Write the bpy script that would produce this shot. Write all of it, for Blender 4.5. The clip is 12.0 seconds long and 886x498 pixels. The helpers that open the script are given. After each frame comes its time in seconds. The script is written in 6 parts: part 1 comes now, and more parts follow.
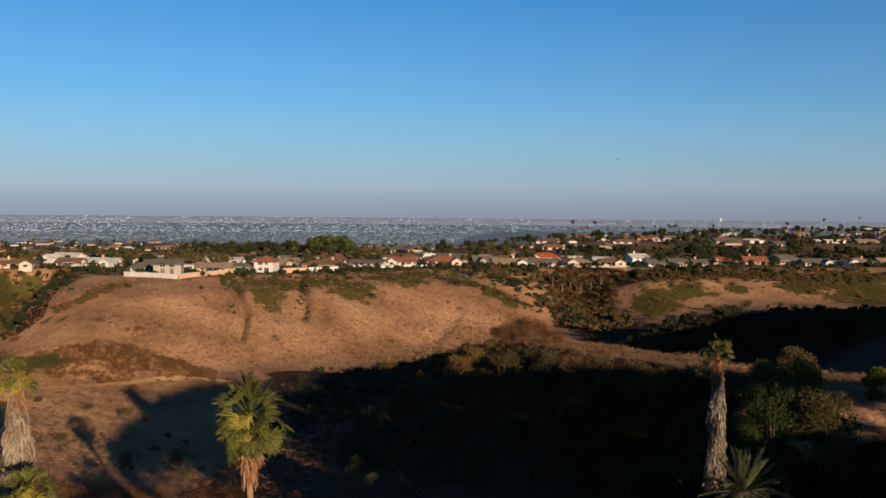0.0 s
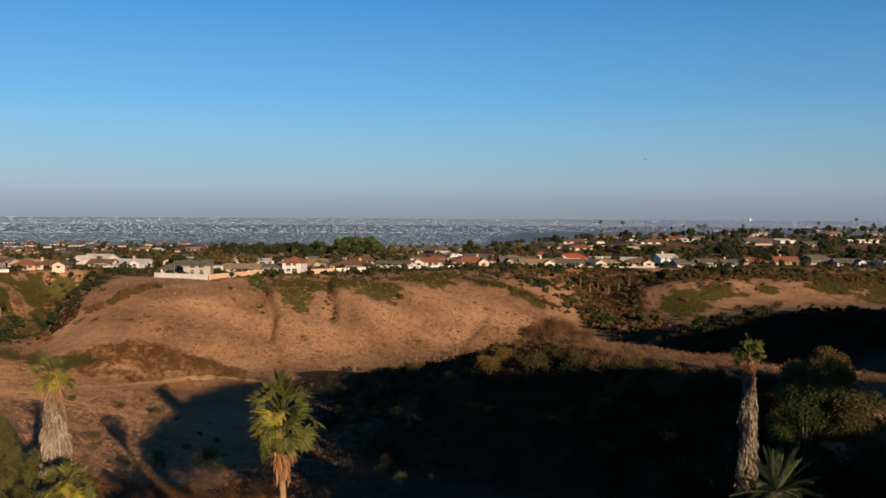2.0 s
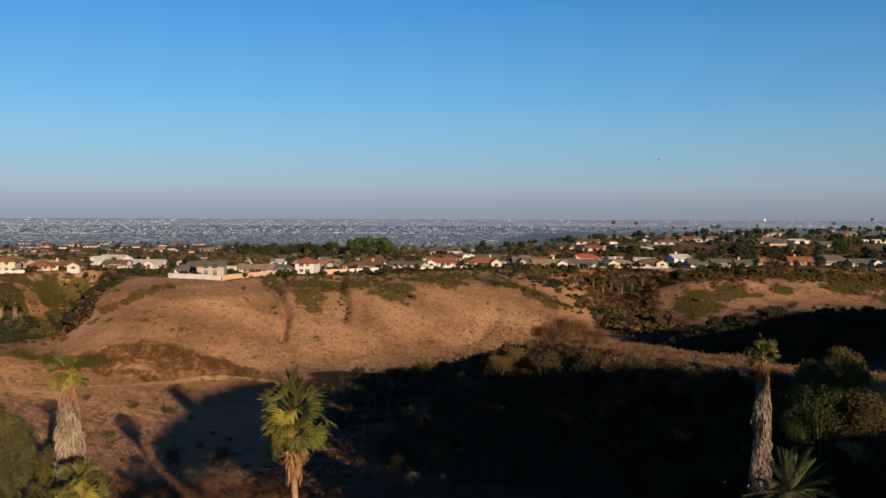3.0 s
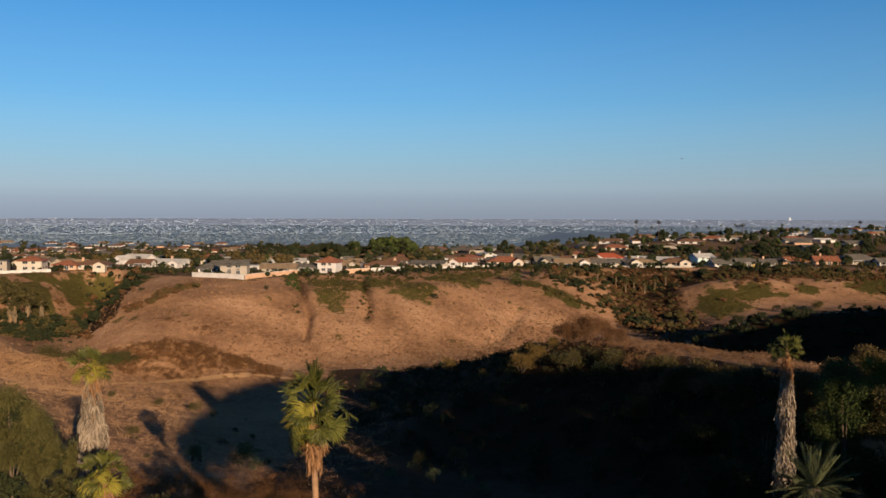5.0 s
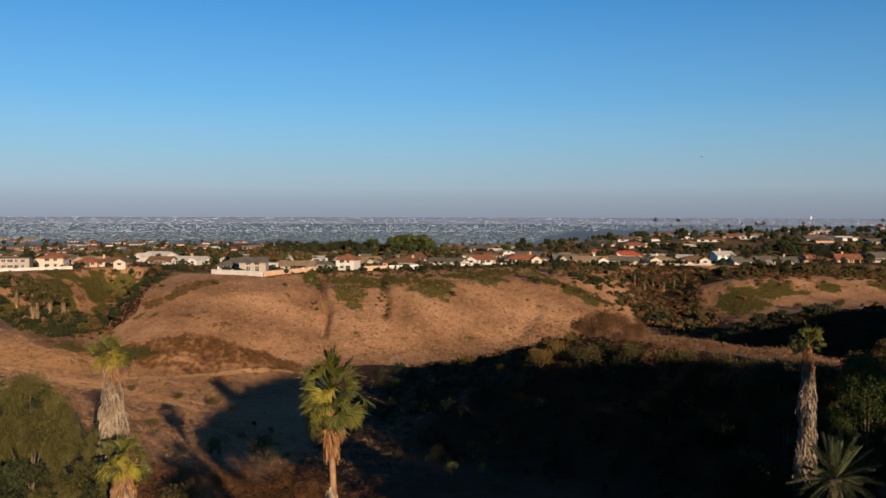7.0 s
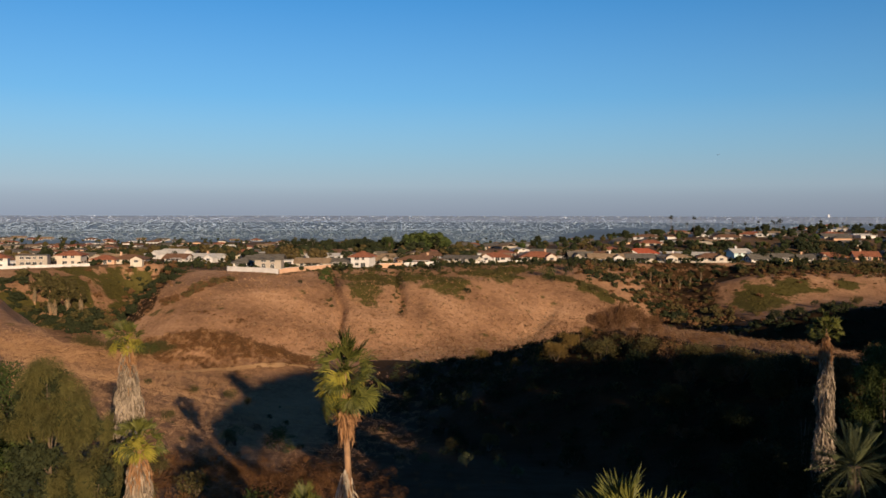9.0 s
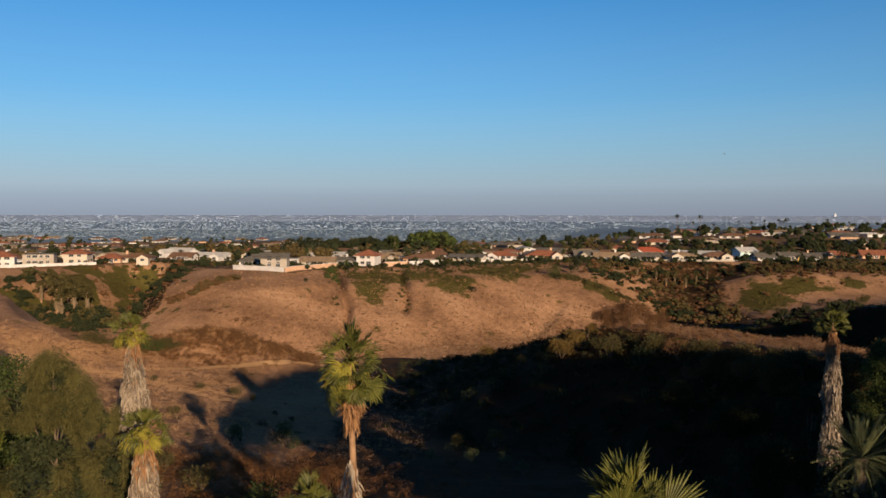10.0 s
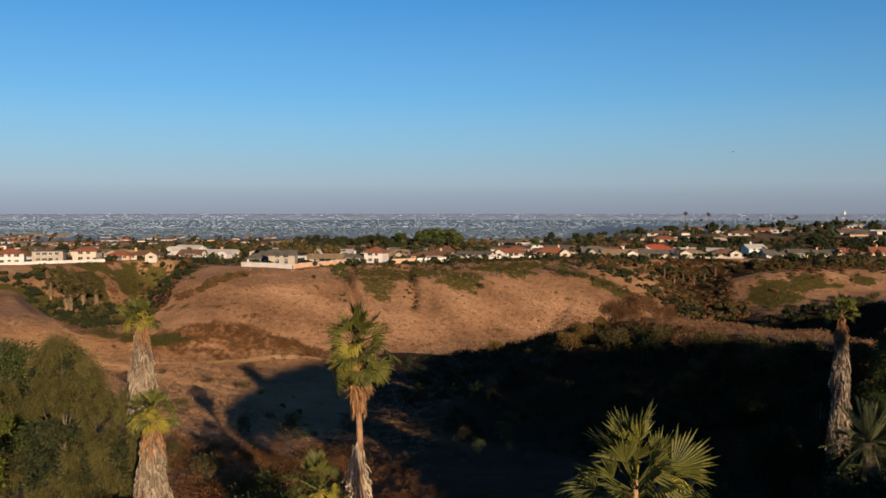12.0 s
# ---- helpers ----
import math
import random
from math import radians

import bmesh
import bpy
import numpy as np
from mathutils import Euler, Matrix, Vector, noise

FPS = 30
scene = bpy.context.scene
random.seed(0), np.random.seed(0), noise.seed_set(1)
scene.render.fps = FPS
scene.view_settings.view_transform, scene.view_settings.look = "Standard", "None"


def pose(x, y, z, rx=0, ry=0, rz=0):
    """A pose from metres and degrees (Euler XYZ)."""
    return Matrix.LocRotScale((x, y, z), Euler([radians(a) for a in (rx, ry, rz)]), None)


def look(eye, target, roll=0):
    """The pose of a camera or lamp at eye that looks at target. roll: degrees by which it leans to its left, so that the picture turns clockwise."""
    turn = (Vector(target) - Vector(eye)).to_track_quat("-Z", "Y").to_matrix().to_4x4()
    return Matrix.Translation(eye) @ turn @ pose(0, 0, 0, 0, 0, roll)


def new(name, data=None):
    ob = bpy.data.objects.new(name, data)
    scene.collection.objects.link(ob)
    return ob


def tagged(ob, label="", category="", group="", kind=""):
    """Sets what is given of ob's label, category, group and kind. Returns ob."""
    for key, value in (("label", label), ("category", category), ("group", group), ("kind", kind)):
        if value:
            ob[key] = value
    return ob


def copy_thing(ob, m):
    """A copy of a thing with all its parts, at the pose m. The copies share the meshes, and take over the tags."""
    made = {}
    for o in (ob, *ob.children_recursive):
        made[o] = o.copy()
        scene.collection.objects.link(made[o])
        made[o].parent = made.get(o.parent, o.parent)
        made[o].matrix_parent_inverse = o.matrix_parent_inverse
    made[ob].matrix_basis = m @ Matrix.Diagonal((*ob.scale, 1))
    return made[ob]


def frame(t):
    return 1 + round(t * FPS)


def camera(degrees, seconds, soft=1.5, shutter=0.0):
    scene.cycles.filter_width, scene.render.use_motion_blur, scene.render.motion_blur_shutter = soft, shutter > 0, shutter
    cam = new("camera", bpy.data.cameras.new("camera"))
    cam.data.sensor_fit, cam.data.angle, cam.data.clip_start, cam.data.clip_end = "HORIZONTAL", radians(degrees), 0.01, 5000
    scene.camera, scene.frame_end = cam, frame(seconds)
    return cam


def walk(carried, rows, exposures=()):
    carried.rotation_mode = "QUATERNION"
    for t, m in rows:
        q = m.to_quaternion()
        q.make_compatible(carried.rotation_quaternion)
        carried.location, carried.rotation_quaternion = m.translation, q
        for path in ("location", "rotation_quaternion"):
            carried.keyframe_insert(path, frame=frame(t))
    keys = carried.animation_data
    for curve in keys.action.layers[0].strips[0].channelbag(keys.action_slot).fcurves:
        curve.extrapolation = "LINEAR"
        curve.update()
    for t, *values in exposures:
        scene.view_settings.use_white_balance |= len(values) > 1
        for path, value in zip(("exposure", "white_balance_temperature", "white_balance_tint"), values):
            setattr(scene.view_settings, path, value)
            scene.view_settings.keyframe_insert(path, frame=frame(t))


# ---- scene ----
cam = camera(54.0, 12.0, soft=1.6)
# seconds, eye x, y, z in metres, yaw to the left, pitch, roll in degrees
PATH = [
    (0.0, -1.45, 0.08, 59.49, -1.149, -2.242, 0.49),
    (0.5, -1.59, 0.00, 59.47, -0.679, -2.221, 0.42),
    (1.0, -1.62, -0.04, 59.46, -0.222, -2.205, 0.40),
    (1.5, -1.62, -0.07, 59.43, 0.194, -2.203, 0.37),
    (2.0, -1.61, -0.09, 59.39, 0.615, -2.195, 0.31),
    (2.5, -1.58, -0.09, 59.36, 1.045, -2.172, 0.26),
    (3.0, -1.55, -0.09, 59.32, 1.451, -2.158, 0.23),
    (5.0, -1.45, -0.07, 59.02, 2.898, -2.175, 0.15),
    (5.5, -1.44, -0.05, 58.90, 3.230, -2.205, 0.13),
    (6.0, -1.44, -0.03, 58.77, 3.539, -2.220, 0.12),
    (6.5, -1.43, -0.02, 58.64, 3.825, -2.235, 0.12),
    (7.0, -1.43, 0.00, 58.50, 4.095, -2.270, 0.14),
    (7.5, -1.43, 0.03, 58.35, 4.355, -2.295, 0.14),
    (9.5, -1.42, 0.09, 57.61, 5.270, -2.377, 0.08),
    (10.0, -1.41, 0.10, 57.43, 5.438, -2.399, 0.07),
    (10.5, -1.39, 0.11, 57.23, 5.595, -2.428, 0.06),
    (11.0, -1.37, 0.11, 57.04, 5.737, -2.447, 0.05),
    (11.5, -1.36, 0.10, 56.87, 5.861, -2.468, 0.04),
    (12.0, -1.36, 0.09, 56.70, 5.955, -2.494, 0.02),
]


def gaze(x, y, z, yaw, pitch, roll):
    a, b = radians(yaw), radians(pitch)
    ahead = Vector((-math.sin(a) * math.cos(b), math.cos(a) * math.cos(b), math.sin(b)))
    eye = Vector((x, y, z))
    return look(eye, eye + ahead * 100, roll)


walk(cam, [(t, gaze(*row)) for t, *row in PATH], [(0.0, 0.5)])

# ---------------------------------------------------------------- light
SUN_AZ, SUN_EL = 153.5, 12.8          # degrees clockwise from +y, degrees above the horizon
world = bpy.data.worlds.new("world")
scene.world = world
world.use_nodes = True
wn = world.node_tree.nodes
sky = wn.new("ShaderNodeTexSky")
sky.sky_type, sky.sun_disc = "NISHITA", False
sky.sun_elevation, sky.sun_rotation = radians(SUN_EL), radians(SUN_AZ)
sky.air_density, sky.dust_density, sky.ozone_density = 1.0, 0.1, 6.0
# a layer of smog lies low over the plain: grey-violet at the bottom, paler and thinner upwards
SKY_TINT = (0.69, 1.215, 1.31)
wl = world.node_tree.links
tint, haze, share, smog, where, up = (wn.new("ShaderNode" + k) for k in ("Mix", "Mix", "ValToRGB", "ValToRGB", "TexCoord", "SeparateXYZ"))
tint.data_type = haze.data_type = "RGBA"
tint.blend_type = "MULTIPLY"
tint.inputs["Factor"].default_value = 1.0
wl.new(where.outputs["Generated"], up.inputs[0])
deep = wn.new("ShaderNodeValToRGB")
for node, stops in ((deep, ((0.28, SKY_TINT), (0.7, (0.34, 0.26, 0.15)))), (share, ((0.0, (0.95,) * 3), (0.03, (0.85,) * 3), (0.07, (0.55,) * 3), (0.13, (0.22,) * 3), (0.25, (0.0,) * 3))), (smog, ((0.0, (0.268, 0.3, 0.38)), (0.018, (0.318, 0.352, 0.436)), (0.032, (0.373, 0.426, 0.51)), (0.1, (0.38, 0.47, 0.57))))):
    wl.new(up.outputs["Z"], node.inputs[0])
    ramp = node.color_ramp
    ramp.elements[0].position, ramp.elements[0].color = stops[0][0], (*stops[0][1], 1)
    ramp.elements[1].position, ramp.elements[1].color = stops[-1][0], (*stops[-1][1], 1)
    for at, colour in stops[1:-1]:
        ramp.elements.new(at).color = (*colour, 1)
thick = wn.new("ShaderNodeMix")
thick.data_type, thick.blend_type = "RGBA", "MULTIPLY"
thick.inputs["Factor"].default_value = 1.0
side = wn.new("ShaderNodeMapRange")
side.inputs[1].default_value, side.inputs[2].default_value, side.inputs[3].default_value, side.inputs[4].default_value = -0.6, 0.6, 12.2, 9.4
wl.new(up.outputs["X"], side.inputs[0])
wl.new(side.outputs[0], thick.inputs["B"])
wl.new(smog.outputs[0], thick.inputs["A"])
wl.new(sky.outputs[0], tint.inputs["A"])
wl.new(deep.outputs[0], tint.inputs["B"])
wl.new(tint.outputs["Result"], haze.inputs["A"])
wl.new(thick.outputs["Result"], haze.inputs["B"])
wl.new(share.outputs[0], haze.inputs["Factor"])
wn["Background"].inputs["Strength"].default_value = 0.066
wl.new(haze.outputs["Result"], wn["Background"].inputs["Color"])

sun = new("sun", bpy.data.lights.new("sun", "SUN"))
sun.data.energy, sun.data.angle, sun.data.color = 5.0, radians(0.5), (1.0, 0.71, 0.41)
to_sun = Vector((math.sin(radians(SUN_AZ)) * math.cos(radians(SUN_EL)), math.cos(radians(SUN_AZ)) * math.cos(radians(SUN_EL)), math.sin(radians(SUN_EL))))
sun.matrix_world = look(to_sun * 300, (0, 0, 0))

# ---------------------------------------------------------------- materials


def material(name, dark, light, rough=0.85, scale=1.0, fine=12.0, bump=0.3, island=0.0, random_object=0.0, extra=None, spec=0.3, depth=0.1, grain=0.45, detail=3):
    """Two colours mixed by a coarse and a fine noise, with relief; island and random_object shift the value piece by piece."""
    m = bpy.data.materials.new(name)
    m.use_nodes = True
    n, k = m.node_tree.nodes, m.node_tree.links
    b = n["Principled BSDF"]
    b.inputs["Roughness"].default_value = rough
    b.inputs["Specular IOR Level"].default_value = spec
    geo = n.new("ShaderNodeNewGeometry")
    coarse, small = n.new("ShaderNodeTexNoise"), n.new("ShaderNodeTexNoise")
    coarse.inputs["Scale"].default_value, small.inputs["Scale"].default_value = scale, fine
    coarse.inputs["Detail"].default_value, small.inputs["Detail"].default_value = 5, detail
    for t in (coarse, small):
        k.new(geo.outputs["Position"], t.inputs["Vector"])
    total = n.new("ShaderNodeMath")
    total.operation = "MULTIPLY_ADD"
    k.new(small.outputs[0], total.inputs[0])
    total.inputs[1].default_value = grain
    k.new(coarse.outputs[0], total.inputs[2])
    last = total
    if island or random_object:
        info = geo.outputs["Random Per Island"] if island else n.new("ShaderNodeObjectInfo").outputs["Random"]
        shift = n.new("ShaderNodeMath")
        shift.operation = "MULTIPLY_ADD"
        k.new(info, shift.inputs[0])
        shift.inputs[1].default_value = island or random_object
        k.new(total.outputs[0], shift.inputs[2])
        last = shift
    span = n.new("ShaderNodeMapRange")
    lift = (island or random_object) * 0.5
    mean = 0.5 + 0.5 * grain
    span.inputs[1].default_value, span.inputs[2].default_value = mean - 0.275 + lift * 0.4, mean + 0.275 + lift * 1.6
    k.new(last.outputs[0], span.inputs[0])
    ramp = n.new("ShaderNodeValToRGB")
    ramp.color_ramp.elements[0].color, ramp.color_ramp.elements[1].color = (*dark, 1), (*light, 1)
    if extra:
        for at, colour in extra:
            ramp.color_ramp.elements.new(at).color = (*colour, 1)
    k.new(span.outputs[0], ramp.inputs[0])
    k.new(ramp.outputs[0], b.inputs["Base Color"])
    if bump:
        relief = n.new("ShaderNodeBump")
        relief.inputs["Strength"].default_value, relief.inputs["Distance"].default_value = bump, depth
        k.new(total.outputs[0], relief.inputs["Height"])
        k.new(relief.outputs[0], b.inputs["Normal"])
    return m


def leaf_material(name, dark, light, thin=0.25, **more):
    m = material(name, dark, light, bump=0, island=0.6, spec=0.2, **more)
    n, k = m.node_tree.nodes, m.node_tree.links
    b, out = n["Principled BSDF"], n["Material Output"]
    glow, mix = n.new("ShaderNodeBsdfTranslucent"), n.new("ShaderNodeMixShader")
    k.new(b.inputs["Base Color"].links[0].from_socket, glow.inputs["Color"])
    mix.inputs[0].default_value = thin
    k.new(b.outputs[0], mix.inputs[1])
    k.new(glow.outputs[0], mix.inputs[2])
    k.new(mix.outputs[0], out.inputs["Surface"])
    return m


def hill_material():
    """Dry grass with a broken edge to near-black chaparral ground, shade painted in, by the ground's own brush value.
    """
    m = bpy.data.materials.new("hillside")
    m.use_nodes = True
    n, k = m.node_tree.nodes, m.node_tree.links
    b = n["Principled BSDF"]
    b.inputs["Roughness"].default_value, b.inputs["Specular IOR Level"].default_value = 0.95, 0.1
    geo = n.new("ShaderNodeNewGeometry")

    def wave(scale, detail, rough=0.55):
        t = n.new("ShaderNodeTexNoise")
        t.inputs["Scale"].default_value, t.inputs["Detail"].default_value, t.inputs["Roughness"].default_value = scale, detail, rough
        k.new(geo.outputs["Position"], t.inputs["Vector"])
        return t.outputs[0]

    def calc(kind, *inputs):
        q = n.new("ShaderNodeMath")
        q.operation = kind
        for i, v in enumerate(inputs):
            if isinstance(v, (int, float)):
                q.inputs[i].default_value = v
            else:
                k.new(v, q.inputs[i])
        return q.outputs[0]

    def ramp(value, *stops):
        r = n.new("ShaderNodeValToRGB")
        for i, (at, colour) in enumerate(stops):
            e = r.color_ramp.elements[i] if i < 2 else r.color_ramp.elements.new(at)
            e.position, e.color = at, (*colour, 1)
        k.new(value, r.inputs[0])
        return r.outputs[0]

    patches, clumps, blades, tussocks = wave(0.045, 5), wave(0.35, 6, 0.65), wave(1.6, 6, 0.7), wave(0.85, 3, 0.75)
    coarse = calc("ADD", calc("MULTIPLY", patches, 0.4), calc("MULTIPLY", clumps, 0.2))
    mixed = calc("ADD", coarse, calc("ADD", calc("MULTIPLY", tussocks, 0.2), calc("MULTIPLY", blades, 0.2)))
    grass = ramp(mixed, (0.39, (0.128, 0.072, 0.046)), (0.62, (0.44, 0.276, 0.184)), (0.5, (0.28, 0.163, 0.104)))
    # chaparral floor, darkened further to stand in for shade
    litter_shade = ramp(mixed, (0.36, (0.018, 0.010, 0.005)), (0.66, (0.05, 0.029, 0.014)))
    moss = ramp(mixed, (0.36, (0.036, 0.033, 0.011)), (0.66, (0.11, 0.096, 0.032)))
    last = grass
    for name, colour, ragged in (("green", moss, calc("MULTIPLY", calc("SUBTRACT", wave(0.11, 5, 0.6), 0.5), 3.0)), ("brush", litter_shade, calc("MULTIPLY", calc("SUBTRACT", clumps, 0.5), 0.9))):
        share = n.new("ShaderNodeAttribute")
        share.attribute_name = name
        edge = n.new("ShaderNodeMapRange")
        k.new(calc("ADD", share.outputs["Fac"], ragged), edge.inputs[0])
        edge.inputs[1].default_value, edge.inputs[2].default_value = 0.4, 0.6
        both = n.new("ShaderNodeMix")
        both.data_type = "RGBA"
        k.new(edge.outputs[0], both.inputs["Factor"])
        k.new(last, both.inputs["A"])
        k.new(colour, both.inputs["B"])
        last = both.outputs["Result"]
    k.new(last, b.inputs["Base Color"])
    relief = n.new("ShaderNodeBump")
    relief.inputs["Strength"].default_value, relief.inputs["Distance"].default_value = 0.6, 0.5
    k.new(calc("ADD", calc("ADD", clumps, calc("MULTIPLY", tussocks, 0.9)), calc("MULTIPLY", blades, 0.6)), relief.inputs["Height"])
    k.new(relief.outputs[0], b.inputs["Normal"])
    return m


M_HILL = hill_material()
M_SUBURB = material("suburb_ground", (0.06, 0.045, 0.028), (0.22, 0.135, 0.08), 0.9, 0.03, 0.25, 0.2, spec=0.1)
# plain and city: distance haze painted into the base colours, paler farther off
M_PLAIN = material("hazed_plain_ground", (0.128, 0.197, 0.307), (0.187, 0.276, 0.425), 0.95, 0.006, 0.03, 0, spec=0.1)
M_FARPLAIN = material("hazed_far_plain_ground", (0.308, 0.402, 0.599), (0.393, 0.505, 0.73), 0.95, 0.002, 0.01, 0, spec=0.1)
M_CITY = material("hazed_city_roofs", (0.11, 0.158, 0.236), (0.33, 0.425, 0.59), 0.8, 0.003, 0.05, 0, island=1.3, extra=((0.6, (0.144, 0.204, 0.302)), (0.82, (0.197, 0.271, 0.395))))
M_MIDCITY = material("hazed_middle_city_roofs", (0.19, 0.267, 0.407), (0.431, 0.575, 0.827), 0.8, 0.003, 0.05, 0, island=1.3, extra=((0.62, (0.224, 0.313, 0.471)), (0.84, (0.275, 0.379, 0.559))))
M_FARCITY = material("hazed_far_city_roofs", (0.32, 0.42, 0.632), (0.546, 0.69, 0.963), 0.8, 0.003, 0.05, 0, island=1.3, extra=((0.75, (0.349, 0.453, 0.671)), (0.9, (0.395, 0.507, 0.738))))
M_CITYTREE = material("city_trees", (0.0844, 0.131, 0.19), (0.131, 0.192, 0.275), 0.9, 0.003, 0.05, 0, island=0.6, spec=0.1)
M_MIDTREE = material("hazed_middle_city_trees", (0.173, 0.246, 0.381), (0.215, 0.302, 0.458), 0.9, 0.003, 0.05, 0, island=0.6, spec=0.1)
M_FARTREE = material("hazed_far_city_trees", (0.265, 0.353, 0.533), (0.299, 0.392, 0.588), 0.9, 0.003, 0.05, 0, island=0.6, spec=0.1)
M_SHEOAK = leaf_material("she_oak_needles", (0.0317, 0.0341, 0.0128), (0.158, 0.148, 0.0554), scale=0.4, fine=4)
M_FRESH = leaf_material("palm_green", (0.009, 0.02, 0.006), (0.15, 0.155, 0.04), 0.18, scale=0.8, fine=9, rough=0.5)
M_YELLOW = leaf_material("palm_yellow", (0.15, 0.155, 0.03), (0.38, 0.33, 0.06), 0.3, scale=0.8, fine=9)
M_DEAD = leaf_material("palm_dead_brown", (0.13, 0.06, 0.03), (0.4, 0.235, 0.13), 0.15, scale=0.8, fine=9)
M_SKIRT = leaf_material("palm_dead_grey", (0.06, 0.045, 0.036), (0.4, 0.34, 0.29), 0.1, scale=0.8, fine=9)
M_THATCH = leaf_material("dry_thatch", (0.08, 0.062, 0.042), (0.24, 0.19, 0.135), 0.1, scale=0.8, fine=9)
M_STICK = leaf_material("bleached_leaf_stalks", (0.3, 0.245, 0.2), (0.6, 0.53, 0.46), 0.05, scale=0.8, fine=9)
M_TRUNK = material("palm_trunk", (0.17, 0.10, 0.065), (0.42, 0.27, 0.17), 0.9, 2, 30, 0.6)
M_BARK = material("bark", (0.06, 0.045, 0.035), (0.17, 0.13, 0.10), 0.9, 2, 25, 0.6)
M_LEAF = leaf_material("leaf_green", (0.022, 0.04, 0.014), (0.085, 0.11, 0.035), scale=0.5, fine=5)
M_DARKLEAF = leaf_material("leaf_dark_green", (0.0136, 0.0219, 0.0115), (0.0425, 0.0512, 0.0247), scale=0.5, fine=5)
M_OLIVE = leaf_material("leaf_olive", (0.0407, 0.038, 0.016), (0.111, 0.095, 0.04), scale=0.5, fine=5)
M_BRIGHT = leaf_material("leaf_bright", (0.045, 0.06, 0.012), (0.13, 0.145, 0.03), scale=0.5, fine=5)
M_SAGE = leaf_material("leaf_sage", (0.05, 0.065, 0.035), (0.15, 0.17, 0.09), scale=0.5, fine=5)
M_RUST = leaf_material("leaf_rust", (0.075, 0.04, 0.022), (0.2, 0.11, 0.056), scale=0.5, fine=5)
M_REDBRUSH = leaf_material("leaf_red_brown", (0.085, 0.042, 0.019), (0.22, 0.112, 0.05), scale=0.5, fine=5)
M_GOLD = leaf_material("leaf_gold", (0.1, 0.068, 0.024), (0.21, 0.145, 0.05), scale=0.5, fine=5)
M_STRAW = leaf_material("straw", (0.32, 0.187, 0.104), (0.62, 0.392, 0.232), scale=0.2, fine=5)
M_TUSSOCK = leaf_material("dry_tussock", (0.11, 0.066, 0.042), (0.34, 0.21, 0.135), scale=0.2, fine=5)
M_MAT = leaf_material("ground_cover_green", (0.05, 0.047, 0.016), (0.125, 0.11, 0.036), scale=0.15, fine=2)
M_WHITE = material("white_paint", (0.442, 0.434, 0.465), (0.612, 0.611, 0.661), 0.7, 0.4, 6, 0.1)
M_CREAM = material("cream_stucco", (0.408, 0.368, 0.339), (0.544, 0.509, 0.478), 0.85, 0.4, 9, 0.2)
M_BEIGE = material("beige_stucco", (0.281, 0.254, 0.235), (0.383, 0.351, 0.333), 0.85, 0.4, 9, 0.2)
M_PINK = material("pink_stucco", (0.425, 0.267, 0.196), (0.561, 0.378, 0.285), 0.85, 0.4, 9, 0.2)
M_BLUE = material("pale_blue_stucco", (0.36, 0.5, 0.58), (0.5, 0.66, 0.74), 0.85, 0.4, 9, 0.2)
M_OCHRE = material("yellow_stucco", (0.6, 0.42, 0.12), (0.75, 0.55, 0.2), 0.85, 0.4, 9, 0.2)
M_SLATE = material("grey_shingle", (0.06, 0.058, 0.058), (0.17, 0.16, 0.155), 0.9, 0.6, 5, 0.4)
M_TAN = material("tan_shingle", (0.17, 0.12, 0.085), (0.33, 0.25, 0.18), 0.9, 0.6, 5, 0.4)
M_TILE = material("red_clay_tile", (0.172, 0.063, 0.04), (0.328, 0.135, 0.085), 0.85, 0.6, 5, 0.5)
M_BRICKRED = material("bright_red_tile", (0.27, 0.057, 0.033), (0.435, 0.114, 0.066), 0.85, 0.6, 5, 0.5)
M_BROWN = material("brown_shingle", (0.10, 0.055, 0.038), (0.22, 0.125, 0.085), 0.9, 0.6, 5, 0.4)
M_GRAVEL = material("white_gravel_roof", (0.364, 0.366, 0.392), (0.565, 0.57, 0.617), 0.9, 0.5, 6, 0.2)
M_GLASS = material("window_glass", (0.03, 0.035, 0.045), (0.06, 0.07, 0.085), 0.08, 0.5, 2, 0, spec=0.6)
# tower white with pale blue haze mixed into it
M_HAZE = material("hazy_white_concrete", (0.4, 0.459, 0.568), (0.48, 0.541, 0.654), 0.9, 0.1, 1, 0)
M_METAL = material("aircraft_grey", (0.3, 0.31, 0.33), (0.42, 0.43, 0.45), 0.4, 1, 10, 0)
M_SOIL = material("bare_soil", (0.3, 0.185, 0.1), (0.5, 0.33, 0.19), 0.95, 0.3, 4, 0.5)
M_RUBBLE = leaf_material("rubble_stone", (0.13, 0.085, 0.06), (0.36, 0.26, 0.19), 0.0, scale=0.3, fine=5)
M_ROAD = material("asphalt_road", (0.13, 0.12, 0.115), (0.2, 0.185, 0.175), 0.9, 0.3, 6, 0.2)

# ---------------------------------------------------------------- mesh helpers


def mesh(name, verts, faces, mats):
    me = bpy.data.meshes.new(name)
    me.from_pydata([tuple(map(float, v)) for v in verts], [], faces)
    for m in mats if isinstance(mats, (list, tuple)) else [mats]:
        me.materials.append(m)
    return me


